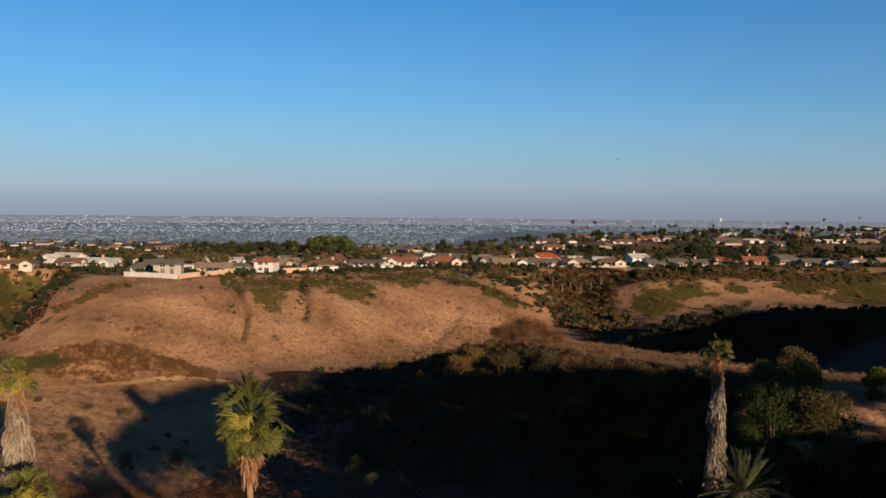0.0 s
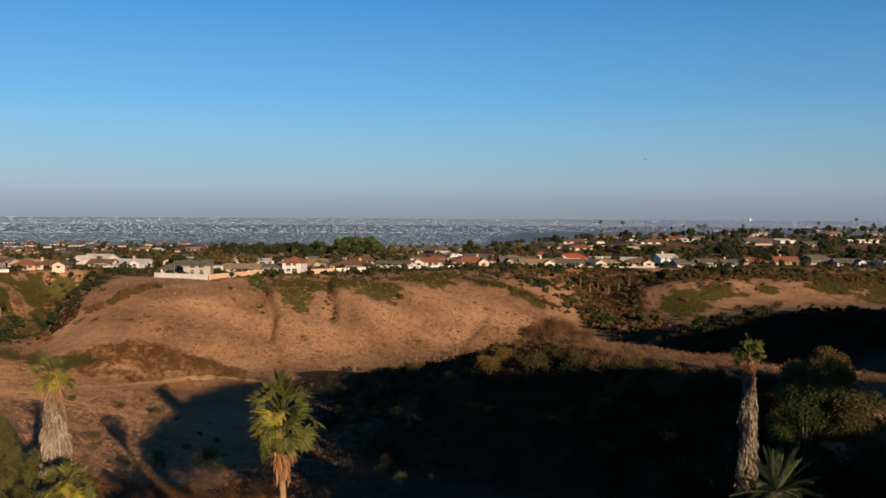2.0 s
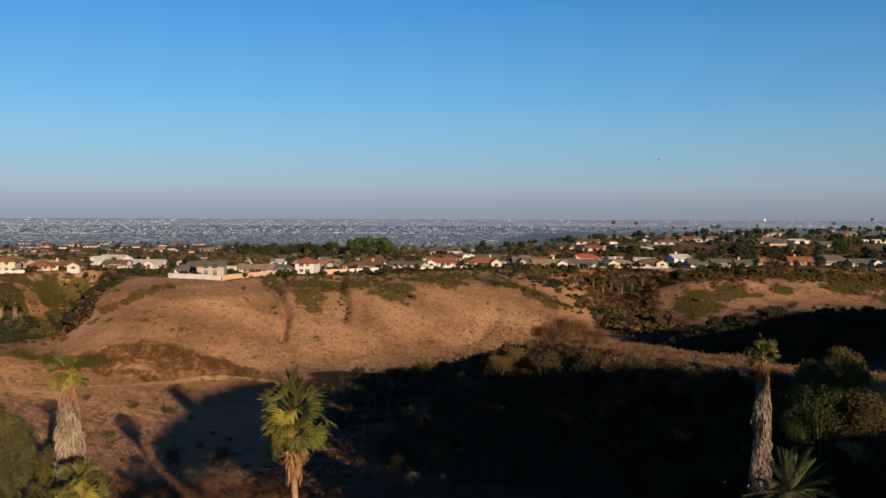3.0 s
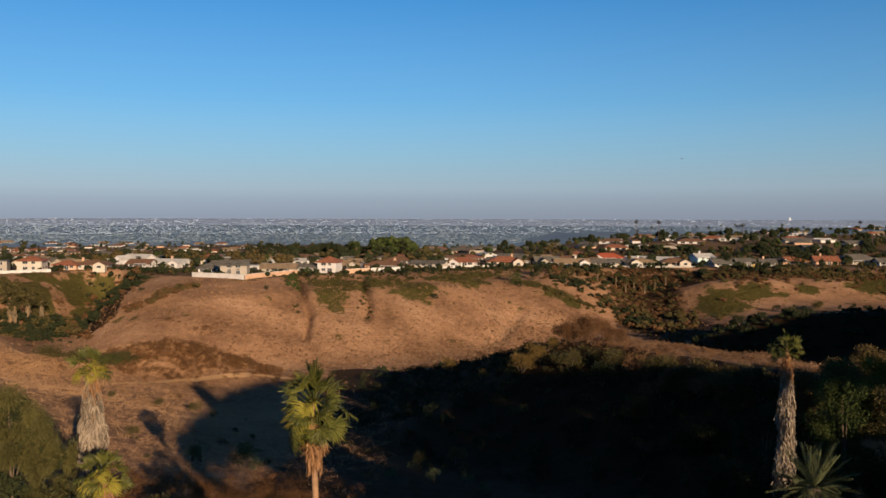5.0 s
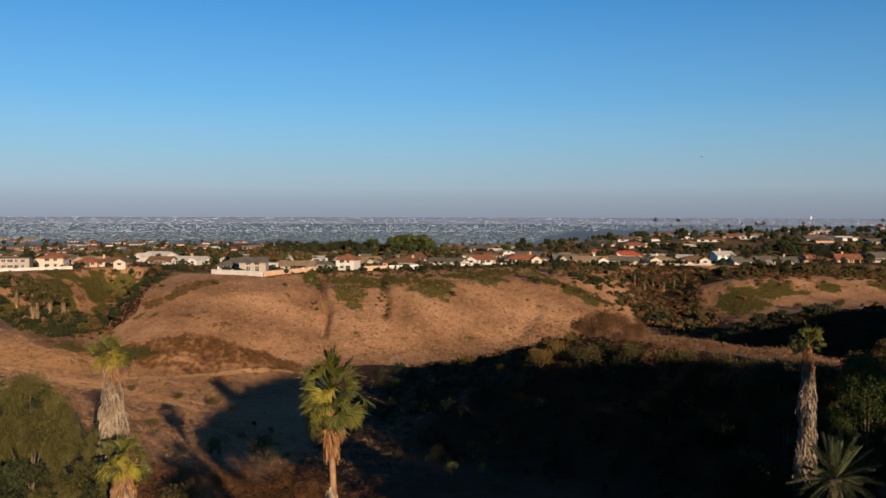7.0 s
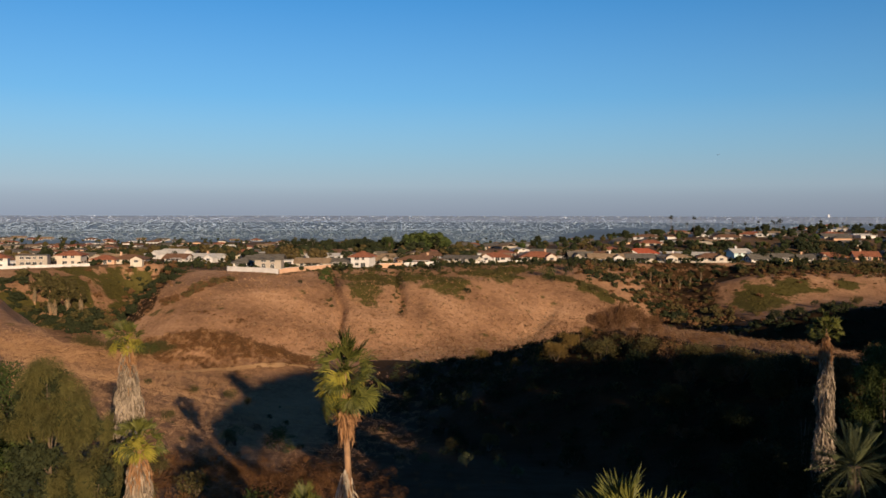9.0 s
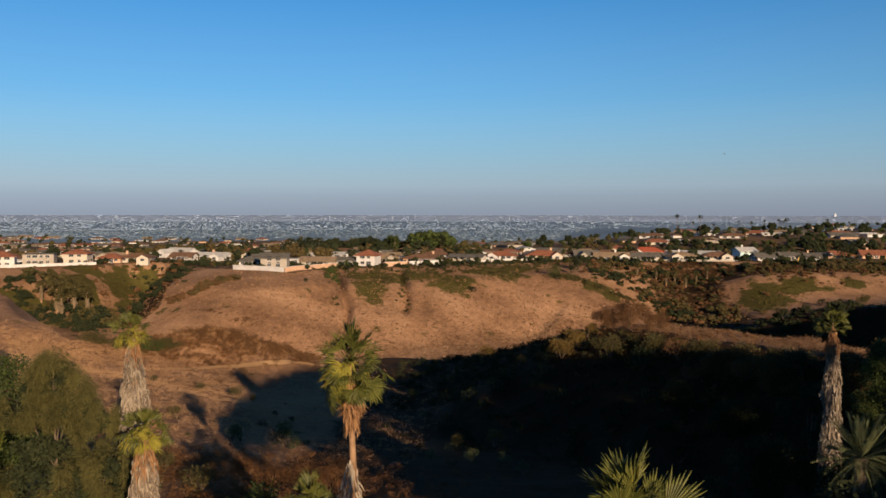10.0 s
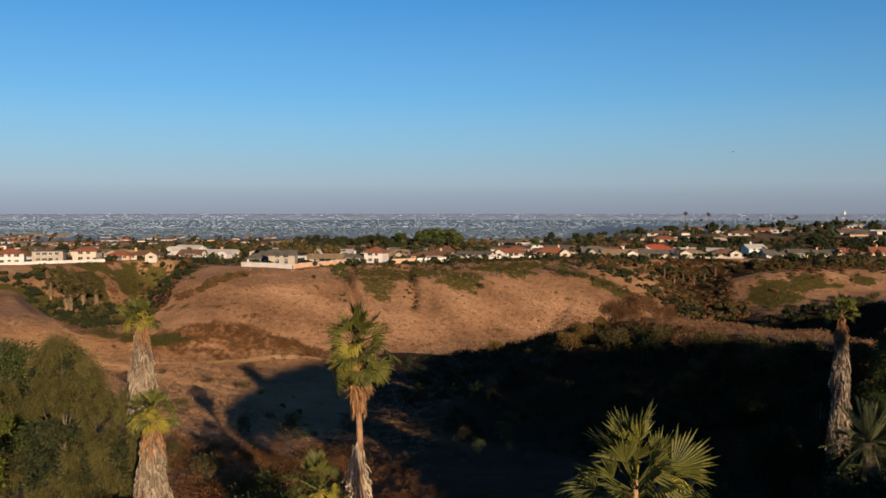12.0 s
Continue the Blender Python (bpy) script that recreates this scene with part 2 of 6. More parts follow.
def quads(name, arr, m):
    """A mesh of separate quads, from an array (n, 4, 3)."""
    arr = np.asarray(arr, dtype=np.float32)
    n = len(arr)
    me = bpy.data.meshes.new(name)
    me.vertices.add(4 * n)
    me.vertices.foreach_set("co", arr.ravel())
    me.loops.add(4 * n)
    me.loops.foreach_set("vertex_index", np.arange(4 * n, dtype=np.int32))
    me.polygons.add(n)
    me.polygons.foreach_set("loop_start", np.arange(0, 4 * n, 4, dtype=np.int32))
    me.polygons.foreach_set("loop_total", np.full(n, 4, dtype=np.int32))
    me.materials.append(m)
    me.update()
    return me


def thing(name, label, category, group="", kind="", at=(0, 0, 0), turn=0.0):
    ob = new(name)
    ob.matrix_world = pose(*at, 0, 0, turn)
    return tagged(ob, label, category, group, kind)


def part(name, me, parent, label="", m=None):
    ob = new(name, me)
    ob.parent = parent
    if m is not None:
        ob.matrix_basis = m
    return tagged(ob, label)


def box(x0, x1, y0, y1, z0, z1):
    v = [(x, y, z) for x in (x0, x1) for y in (y0, y1) for z in (z0, z1)]
    return v, [(0, 1, 3, 2), (4, 6, 7, 5), (0, 4, 5, 1), (2, 3, 7, 6), (0, 2, 6, 4), (1, 5, 7, 3)]


def joined(pieces):
    verts, faces = [], []
    for v, f in pieces:
        faces += [tuple(i + len(verts) for i in q) for q in f]
        verts += v
    return verts, faces


def tube(points, radii, sides=8):
    """A tapered tube along points."""
    pts = [Vector(p) for p in points]
    verts, faces = [], []
    for i, p in enumerate(pts):
        d = (pts[min(i + 1, len(pts) - 1)] - pts[max(i - 1, 0)]).normalized()
        a = d.orthogonal().normalized()
        b = d.cross(a)
        verts += [tuple(p + (a * math.cos(s) + b * math.sin(s)) * radii[i]) for s in (2 * math.pi * j / sides for j in range(sides))]
    for i in range(len(pts) - 1):
        for j in range(sides):
            k = (j + 1) % sides
            faces.append((i * sides + j, i * sides + k, (i + 1) * sides + k, (i + 1) * sides + j))
    faces.append(tuple(range(sides)))
    faces.append(tuple(range((len(pts) - 1) * sides, len(pts) * sides))[::-1])
    return verts, faces


# ---------------------------------------------------------------- the lie of the land


def step(a, b, v):
    t = np.clip((v - a) / (b - a), 0, 1)
    return t * t * (3 - 2 * t)


def smax(a, b, k):
    """The greater of two heights, rounded over about k metres."""
    h = np.clip(0.5 + 0.5 * (a - b) / k, 0, 1)
    return b + (a - b) * h + k * h * (1 - h)


def along(x, y, line):
    """Distance from a polyline of (x, y, z), the z there, and how far along it lies (0 to 1)."""
    best = np.full(np.shape(x), 1e9)
    height, share = np.zeros(np.shape(x)), np.zeros(np.shape(x))
    for i, (p, q) in enumerate(zip(line, line[1:])):
        dx, dy = q[0] - p[0], q[1] - p[1]
        t = np.clip(((x - p[0]) * dx + (y - p[1]) * dy) / (dx * dx + dy * dy), 0, 1)
        d = np.hypot(x - p[0] - t * dx, y - p[1] - t * dy)
        near = d < best
        best = np.where(near, d, best)
        height = np.where(near, p[2] + t * (q[2] - p[2]), height)
        share = np.where(near, (i + t) / (len(line) - 1), share)
    return best, height, share


def ripple(x, y, size, seed=0.0):
    """Cheap smooth unevenness between about -1 and 1."""
    x, y = x / size + seed * 3.1, y / size - seed * 1.7
    return (np.sin(x + 1.3 * np.sin(0.7 * y + seed)) * np.cos(y * 1.1 + 1.1 * np.sin(0.9 * x)) + 0.5 * np.sin(2.3 * x + 1.9 * y + seed) * np.cos(1.7 * y - 2.1 * x)) / 1.5


RIM_X = [-600, -330, -233, -200, -186, -174, -160, -145, -128, -100, -84, -62, -40, -20, 0, 60, 110, 160, 230, 320, 600]
RIM_Y = [380, 372, 362, 392, 422, 416, 386, 372, 366, 352, 380, 386, 400, 410, 432, 448, 452, 456, 466, 478, 500]
LIP_X = [-300, -120, -105, -94, -88, -78, -70, -57, -44, -20, 10, 60]
LIP_Y = [230, 186, 170, 161, 158, 159, 168, 173, 174, 178, 182, 190]
HILL = [(-150, -140, 55), (-60, -95, 60), (20, -50, 56), (75, 10, 56), (84, 27, 52.2), (90, 38.5, 52.2), (96, 50, 56.5), (118, 88, 57), (178, 195, 54), (188, 213, 54), (197, 229, 51), (208, 246, 47), (225, 276, 43), (255, 330, 37), (340, 420, 32)]
SPUR = [(64, 40, 45), (44, 74, 44.5), (31, 96, 42.8), (14, 122, 42), (0, 150, 35), (-22, 195, 21)]
DARK_SPUR = [(190, 235, 42), (140, 280, 30), (96, 292, 26.5), (74, 292, 20), (50, 300, 8)]
GULLY_L = [(-186, 428, 0), (-178, 380, 0), (-170, 330, 0), (-158, 292, 0), (-142, 262, 0)]
GULLY_R = [(82, 455, 0), (74, 420, 0), (72, 385, 0), (76, 340, 0), (72, 290, 0)]
GULLY_S = [(-86, 378, 0), (-75, 343, 0), (-70, 331, 0), (-68, 312, 0)]
GULLY_U = [(12, 372, 0), (6, 352, 0), (0, 336, 0)]
GULLY_T = [(-60, 392, 0), (-50, 352, 0), (-48, 335, 0)]


def plain_height(r):
    return 59.5 - 43.9 * (1300 / np.maximum(r, 500)) ** 0.68


def land(x, y):
    """Height of the ground."""
    x, y = np.asarray(x, float), np.asarray(y, float)
    r = np.hypot(x, y)
    # the slope below the camera, down to the bench with the path
    bench = np.interp(y, [-400, 0, 40, 80, 100, 128, 150, 400], [60, 46.2, 40.2, 34.0, 30.7, 27.7, 27.2, 27.2])
    bench = bench + (0.15 * np.clip(-x - 14, 0, 61) - 1.6 * step(10, 30, -x)) * step(150, 95, y)
    bench = bench + 4.8 * np.exp(-((x + 63) ** 2 / 11**2 + (y - 166) ** 2 / 7**2) / 1.5) + 0.09 * np.clip(-x - 38, 0, 34) + 0.16 * np.clip(-x - 72, 0, 90)
    lip = y - np.interp(x, LIP_X, LIP_Y) + 1.5 * np.sin(x / 3.7) + 1.0 * np.sin(x / 1.9)
    bench = bench - 0.5 * np.maximum(lip, 0) * step(-1, 6, lip)
    d, z, s = along(x, y, HILL)
    z = z - 0.48 * np.maximum(d - 8, 0)
    ground = smax(bench, z, 5)
    d, z, s = along(x, y, SPUR)
    ground = smax(ground, z - 0.25 - 0.42 * np.maximum(d - 2 - 2.2 * step(0.1, 0.25, s) * step(0.75, 0.6, s), 0), 3)
    d, z, s = along(x, y, DARK_SPUR)
    ground = smax(ground, z - 0.4 * np.maximum(d - 4, 0), 4)
    # the sunny slope below the paved path
    bank = 43.9 + 0.4 * np.clip(y - 76, -30, 0) + 0.05 * np.clip(x - 36, -10, 12) - 0.5 * np.maximum(33 - x, 0) - 0.5 * np.maximum(x - 50, 0) - 0.4 * np.maximum(y - 80, 0)
    ground = smax(ground, bank, 1.5)
    # the table land with its houses, and its face
    rim = sum(np.interp(x + k, RIM_X, RIM_Y) for k in (-14, -9, -4, 0, 4, 9, 14)) / 7
    out = np.maximum(rim - y, 0)
    face = 32.6 - 0.12 * out - 0.24 * np.maximum(out - 35, 0) + 0.9 * ripple(x, y, 14) * step(5, 40, out)
    for line, deep, wide in ((GULLY_L, 13, 10), (GULLY_R, 9, 15), (GULLY_S, 3.0, 1.3), (GULLY_T, 2.6, 1.25), (GULLY_U, 1.6, 2.4)):
        d, z, s = along(x, y, line)
        face = face - deep * np.exp(-((d / wide) ** 2) / 2) * step(-4, 14, rim - y)
    back = 32.6 + 7 * step(540, 660, y) * step(-30, 160, x) + 6 * step(800, 1300, r) * step(-80, 250, x) - 20 * step(640, 1050, y - 0.9 * x)
    back = back + 1.5 * ripple(x, y, 60, 2) * step(480, 560, y) - 7 * np.exp(-(((y - 545) / 22) ** 2)) * step(80, 140, x)
    table = np.where(rim > y, face, back)
    ground = smax(ground, table, 3)
    ground = smax(ground, 7.5 + 0.10 * np.clip(x - 10, 0, 130) + 0.07 * np.clip(-x - 80, 0, 130), 4)
    ground = np.where(r > 520, smax(ground, plain_height(r), 3), ground)
    return ground + 0.3 * ripple(x, y, 5, 1) * step(330, 200, y) + 0.12 * ripple(x, y, 1.7, 4) * step(250, 120, y)


def H(x, y):
    return float(land(x, y))


def brush_and_shade(x, y):
    """How far the ground is dark (1), as chaparral and as painted shade, rather than dry grass (0)."""
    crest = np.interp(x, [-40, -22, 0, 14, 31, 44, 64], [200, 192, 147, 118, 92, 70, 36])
    # spur, far, hollow and bank: darkened where the hills' shade lies
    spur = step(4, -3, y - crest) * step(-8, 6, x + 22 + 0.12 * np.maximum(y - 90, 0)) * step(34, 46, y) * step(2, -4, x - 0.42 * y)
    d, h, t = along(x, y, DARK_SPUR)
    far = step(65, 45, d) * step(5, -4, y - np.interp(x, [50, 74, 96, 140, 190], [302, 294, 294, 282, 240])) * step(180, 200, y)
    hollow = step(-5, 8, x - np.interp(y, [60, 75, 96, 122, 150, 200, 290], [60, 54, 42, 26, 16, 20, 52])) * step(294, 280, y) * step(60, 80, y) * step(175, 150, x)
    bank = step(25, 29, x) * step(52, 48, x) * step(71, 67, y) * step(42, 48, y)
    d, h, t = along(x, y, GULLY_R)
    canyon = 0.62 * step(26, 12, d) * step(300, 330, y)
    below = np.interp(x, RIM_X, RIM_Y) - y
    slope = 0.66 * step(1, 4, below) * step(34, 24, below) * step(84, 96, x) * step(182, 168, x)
    # flank: the canyon wall's shade painted into the ground
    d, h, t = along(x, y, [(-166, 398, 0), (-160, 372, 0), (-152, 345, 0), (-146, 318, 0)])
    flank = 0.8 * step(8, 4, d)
    # east: flecks this slope darker
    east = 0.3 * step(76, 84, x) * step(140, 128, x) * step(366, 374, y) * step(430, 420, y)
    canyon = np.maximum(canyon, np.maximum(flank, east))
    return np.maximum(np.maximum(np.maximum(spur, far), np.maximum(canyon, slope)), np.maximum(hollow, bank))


MATS = [(-32, 368, 10, 10), (-39, 374, 6, 7), (-12, 398, 10, 14), (-4, 412, 8, 8), (-22, 392, 6, 8), (-64, 350, 6, 10), (-66, 366, 8, 8), (-52, 372, 7, 8), (-61, 338, 3, 4), (-58, 362, 7, 6), (105, 395, 10, 14), (101, 385, 6, 7), (114, 403, 10, 9), (124, 409, 12, 7), (148, 411, 6, 4), (212, 424, 26, 20), (18, 402, 5, 5), (28, 393, 5, 5), (37, 388, 4, 5), (182, 422, 14, 16), (205, 405, 16, 18), (240, 430, 18, 16), (222, 446, 16, 10), (198, 436, 14, 10), (168, 440, 9, 6), (-190, 390, 8, 14), (-180, 356, 8, 12), (-205, 330, 12, 10), (-180, 318, 9, 9), (-202, 382, 9, 8), (-196, 362, 9, 10), (-172, 396, 8, 13), (-184, 404, 8, 8), (-178, 376, 7, 10), (-72, 366, 5, 6), (-46, 376, 5, 6)]


def matland(x, y):
    """How far the ground is grown over with a low green mat."""
    best = np.zeros(np.shape(x))
    for cx, cy, wx, wy in MATS:
        best = np.maximum(best, step(1.9, 0.1, np.hypot((x - cx) / wx, (y - cy) / wy)))
    return best


def build_ground():
    front = np.linspace(-36, 33, 500)
    angles = np.radians(np.concatenate([front, np.linspace(33, 324, 110)[1:-1]]))
    radii = np.concatenate([[0.0], np.geomspace(3, 60, 60), np.geomspace(60, 520, 260)[1:], np.geomspace(520, 4960, 90)[1:]])
    a, r = np.meshgrid(angles, radii)
    x, y = r * np.sin(a), r * np.cos(a)
    z = land(x, y)
    n, c = len(radii), len(angles)
    i, j = np.meshgrid(np.arange(n - 1), np.arange(c), indexing="ij")
    k = (j + 1) % c
    f = np.stack([i * c + j, i * c + k, (i + 1) * c + k, (i + 1) * c + j], -1).reshape(-1, 4)[:, ::-1]
    co = np.stack([x, y, z], -1).reshape(-1, 3)
    me = bpy.data.meshes.new("ground")
    me.vertices.add(len(co))
    me.vertices.foreach_set("co", co.ravel().astype(np.float32))
    me.loops.add(f.size)
    me.loops.foreach_set("vertex_index", f.ravel().astype(np.int32))
    me.polygons.add(len(f))
    me.polygons.foreach_set("loop_start", np.arange(0, f.size, 4, dtype=np.int32))
    me.polygons.foreach_set("loop_total", np.full(len(f), 4, dtype=np.int32))
    mid = co[f].mean(1)
    rr = np.hypot(mid[:, 0], mid[:, 1])
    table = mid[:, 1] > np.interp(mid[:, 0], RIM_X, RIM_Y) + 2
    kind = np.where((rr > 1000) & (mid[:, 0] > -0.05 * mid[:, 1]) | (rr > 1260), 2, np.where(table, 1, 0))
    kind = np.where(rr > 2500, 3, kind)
    # the two plain slots carry painted haze, chosen by distance
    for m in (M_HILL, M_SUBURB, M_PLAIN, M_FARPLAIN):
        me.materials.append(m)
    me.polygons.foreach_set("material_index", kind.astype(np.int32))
    me.polygons.foreach_set("use_smooth", np.ones(len(f), dtype=bool))
    me.update(calc_edges=True)
    # brush value: chaparral floor plus the painted shade
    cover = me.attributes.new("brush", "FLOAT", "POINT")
    cover.data.foreach_set("value", brush_and_shade(co[:, 0], co[:, 1]).astype(np.float32))
    green = me.attributes.new("green", "FLOAT", "POINT")
    green.data.foreach_set("value", matland(co[:, 0], co[:, 1]).astype(np.float32))
    return tagged(new("ground", me), "dry brown grass hills and canyon running out to a hazy plain", "ground", kind="structure")


build_ground()

# ---------------------------------------------------------------- plants


def leaf_quads(rng, blobs, count, size, droop=0.0, slim=0.5):
    """Leaves (n, 4, 3) strewn near the skins of ellipsoid blobs (x, y, z, rx, ry, rz)."""
    blobs = np.asarray(blobs, float)
    weight = blobs[:, 3] * blobs[:, 5]
    pick = rng.choice(len(blobs), count, p=weight / weight.sum())
    way = rng.normal(size=(count, 3))
    way /= np.linalg.norm(way, axis=1)[:, None]
    centre = blobs[pick, :3] + way * blobs[pick, 3:] * (rng.random((count, 1)) ** 0.35) * rng.uniform(0.85, 1.12, (count, 1))
    u = rng.normal(size=(count, 3)) * (1 - droop) + np.array([0, 0, -1.0]) * droop * 1.6 + way * 0.5
    u /= np.linalg.norm(u, axis=1)[:, None]
    w = np.cross(u, rng.normal(size=(count, 3)))
    w /= np.linalg.norm(w, axis=1)[:, None] + 1e-9
    s = size * rng.uniform(0.6, 1.4, (count, 1))
    u, w = u * s, w * s * slim * 0.5
    return np.stack([centre, centre + u * 0.5 + w, centre + u, centre + u * 0.5 - w], 1)


def clump_quads(rng, blobs):
    """Rough twelve-sided clumps of foliage (n, 4, 3), one for each ellipsoid blob."""
    out = []
    for x, y, z, rx, ry, rz in blobs:
        for a in range(3):
            for b in range(a + 1, 3):
                c = 3 - a - b
                for sa in (-1, 1):
                    for sb in (-1, 1):
                        q = np.zeros((4, 3))
                        q[0, a] = 2 * sa
                        q[2, b] = 2 * sb
                        q[1, [a, b, c]] = sa, sb, 1
                        q[3, [a, b, c]] = sa, sb, -1
                        out.append(q / 1.7 * rng.uniform(0.75, 1.2, (4, 1)) * [rx, ry, rz] + [x, y, z])
    return np.array(out)


def crown_blobs(rng, n, radius, low, high, flat=0.8):
    """Blobs filling an uneven crown."""
    out = []
    for _ in range(n):
        a, q = rng.uniform(0, 2 * np.pi), rng.uniform(0, 1) ** 0.6
        h = rng.uniform(0, 1)
        wide = radius * (0.55 + 0.6 * math.sin(math.pi * (0.15 + 0.8 * h))) * 0.75
        s = radius * rng.uniform(0.28, 0.5)
        out.append((math.cos(a) * wide * q, math.sin(a) * wide * q, low + (high - low) * h, s, s, s * flat))
    return out


def tree(rng, name, label, m, height, radius, low=0.3, leaves=900, size=0.5, droop=0.0, slim=0.5, blobs=11, category="tree", group="", trunk=0.16):
    ob = thing(name, label, category, group)
    lean = rng.uniform(-0.06, 0.06, 2) * height
    spine = [(lean[0] * t, lean[1] * t, height * 0.85 * t) for t in (-0.04, 0.2, 0.5, 0.8, 1)]
    pieces = [tube(spine, [trunk * q for q in (1.3, 1.0, 0.75, 0.45, 0.15)], 7)]
    shapes = crown_blobs(rng, blobs, radius, height * low, height * 0.93)
    for b in shapes[:6]:
        s = spine[2]
        pieces.append(tube([(s[0], s[1], height * (low * 0.8)), (b[0] * 0.5, b[1] * 0.5, b[2] * 0.8), b[:3]], [trunk * 0.5, trunk * 0.3, trunk * 0.1], 5))
    part("trunk", mesh("trunk", *joined(pieces), M_BARK), ob)
    part("crown", quads("crown", leaf_quads(rng, shapes, leaves, size, droop, slim), m), ob)
    return ob


def shrub(rng, name, label, m, height, radius, leaves=260, size=0.22, group="", blobs=7, category="shrub", droop=0.0, slim=0.5):
    ob = thing(name, label, category, group)
    pieces = []
    shapes = crown_blobs(rng, blobs, radius, height * 0.3, height * 0.8)
    for b in shapes[:5]:
        pieces.append(tube([(0, 0, -0.15), (b[0] * 0.6, b[1] * 0.6, b[2] * 0.5), b[:3]], [0.05, 0.035, 0.012], 5))
    part("stem", mesh("stem", *joined(pieces), M_BARK), ob)
    part("foliage", quads("foliage", leaf_quads(rng, shapes, leaves, size, droop, slim), m), ob)
    return ob


def fan_leaf(rng, stalk, blade, segments, droop, m, fold=0.55, open_angle=105, ragged=0.12, tilt=0.0, web_share=0.66, vee=0.4):
    """A fan leaf: stalk along +x, then a pleated fan, bent down by tilt degrees, whose segments are joined half way and have free hanging tips."""
    out = []
    for side in ((0, 1, 0), (0, 0, 1)):
        w = np.array(side) * 0.028
        out.append(np.array([-w, w, w * 0.5 + [stalk, 0, 0], -w * 0.5 + [stalk, 0, 0]]))
    base = np.array([stalk, 0, 0])
    ct, st = math.cos(radians(tilt)), math.sin(radians(tilt))
    for i in range(segments):
        a = radians(-open_angle + 2 * open_angle * (i + 0.5) / segments)
        half = radians(open_angle / segments) * 0.97
        length = blade * (0.85 + 0.15 * math.cos(a)) * rng.uniform(1 - ragged, 1 + ragged)
        bend = droop * rng.uniform(0.4, 1.8)

        def at(ang, t, up):
            sag = -bend * max(t - web_share + 0.14, 0) ** 1.3 * blade * 1.8
            web = blade * (0.85 + 0.15 * math.cos(a))
            reach = web * min(t, 0.62) + (length * 1.1 - web * 0.62) * max(t - 0.62, 0) / 0.48 - 0.45 * length * bend * max(t - 0.5, 0) ** 1.6
            u, w = math.cos(ang) * reach, up + abs(math.sin(a)) ** 2 * vee * reach + sag * ct
            return base + np.array([u * ct + w * st, math.sin(ang) * reach, -u * st + w * ct + sag * st * 0.6])

        lift = fold * half * length
        for t0, t1, w0, w1 in ((0.03, 0.24, 1.0, 1.0), (0.24, web_share, 1.0, 0.97), (web_share, 0.9, 0.9, 0.66), (0.9, 1.1, 0.66, 0.06)):
            l0, l1 = at(a - half * w0, t0, 0), at(a - half * w1, t1, 0)
            r0, r1 = at(a + half * w0, t0, 0), at(a + half * w1, t1, 0)
            c0, c1 = at(a, t0, lift * t0), at(a, t1, lift * t1 * w1)
            out.append(np.array([l0, c0, c1, l1]))
            out.append(np.array([c0, r0, r1, c1]))
    return quads("frond", np.array(out), m)


def feather_leaf(rng, length, leaflets, droop, m):
    """A pinnate leaf along +x with stiff leaflets in two rows."""
    out = []
    for i in range(8):
        t0, t1 = i / 8, (i + 1) / 8
        p0, p1 = np.array([t0 * length, 0, -droop * t0**2 * length]), np.array([t1 * length, 0, -droop * t1**2 * length])
        w0, w1 = np.array([0, 0.03 * (1.1 - t0), 0]), np.array([0, 0.03 * (1.1 - t1), 0])
        out.append(np.array([p0 - w0, p0 + w0, p1 + w1, p1 - w1]))
    for i in range(leaflets):
        t = 0.15 + 0.85 * i / leaflets
        p = np.array([t * length, 0, -droop * t**2 * length])
        n = 0.42 * math.sin(math.pi * min(1, 0.2 + 0.8 * t) * 0.9) + 0.12
        for side in (-1, 1):
            d = np.array([0.75, side * 0.6, 0.32 + rng.uniform(-0.1, 0.1)]) * n
            w = np.array([0.013, -side * 0.009, 0.014])
            out.append(np.array([p - w * 0.5, p + d * 0.5 - w, p + d, p + d * 0.5 + w]))
    return quads("frond", np.array(out), m)


def hanging(rng, n, r_top, r_low, top, low, length, m, width=0.09):
    """Dead leaves that hang round a trunk, as narrow bent strips."""
    a = rng.uniform(0, 2 * np.pi, n)
    t = rng.random(n) ** 0.9
    z = top + (low - top) * t
    swell = np.interp(t, [0, 0.25, 0.6, 0.85, 1.0], [0.0, 0.55, 1.0, 0.9, 0.62])
    r = (r_top + (r_low - r_top) * swell) * rng.uniform(0.6, 1.08, n) * (1 + 0.12 * np.sin(a * 3 + t * 9))
    out = []
    for ai, zi, ri in zip(a, z, r):
        l = length * rng.uniform(0.4, 1.25)
        da = rng.uniform(-0.25, 0.25)
        tw = rng.uniform(0, np.pi)
        w = np.array([math.cos(tw), math.sin(tw), 0]) * width * rng.uniform(0.4, 1.2) * 0.5
        p0 = np.array([math.cos(ai) * ri * 0.6, math.sin(ai) * ri * 0.6, zi])
        p1 = np.array([math.cos(ai) * ri, math.sin(ai) * ri, zi - l * 0.45])
        p2 = np.array([math.cos(ai + da) * ri * rng.uniform(0.85, 1.25), math.sin(ai + da) * ri * rng.uniform(0.85, 1.25), zi - l])
        out += [np.array([p0 - w * 0.5, p0 + w * 0.5, p1 + w, p1 - w]), np.array([p1 - w, p1 + w, p2 + w * 0.3, p2 - w * 0.3])]
    return quads("skirt", np.array(out), m)


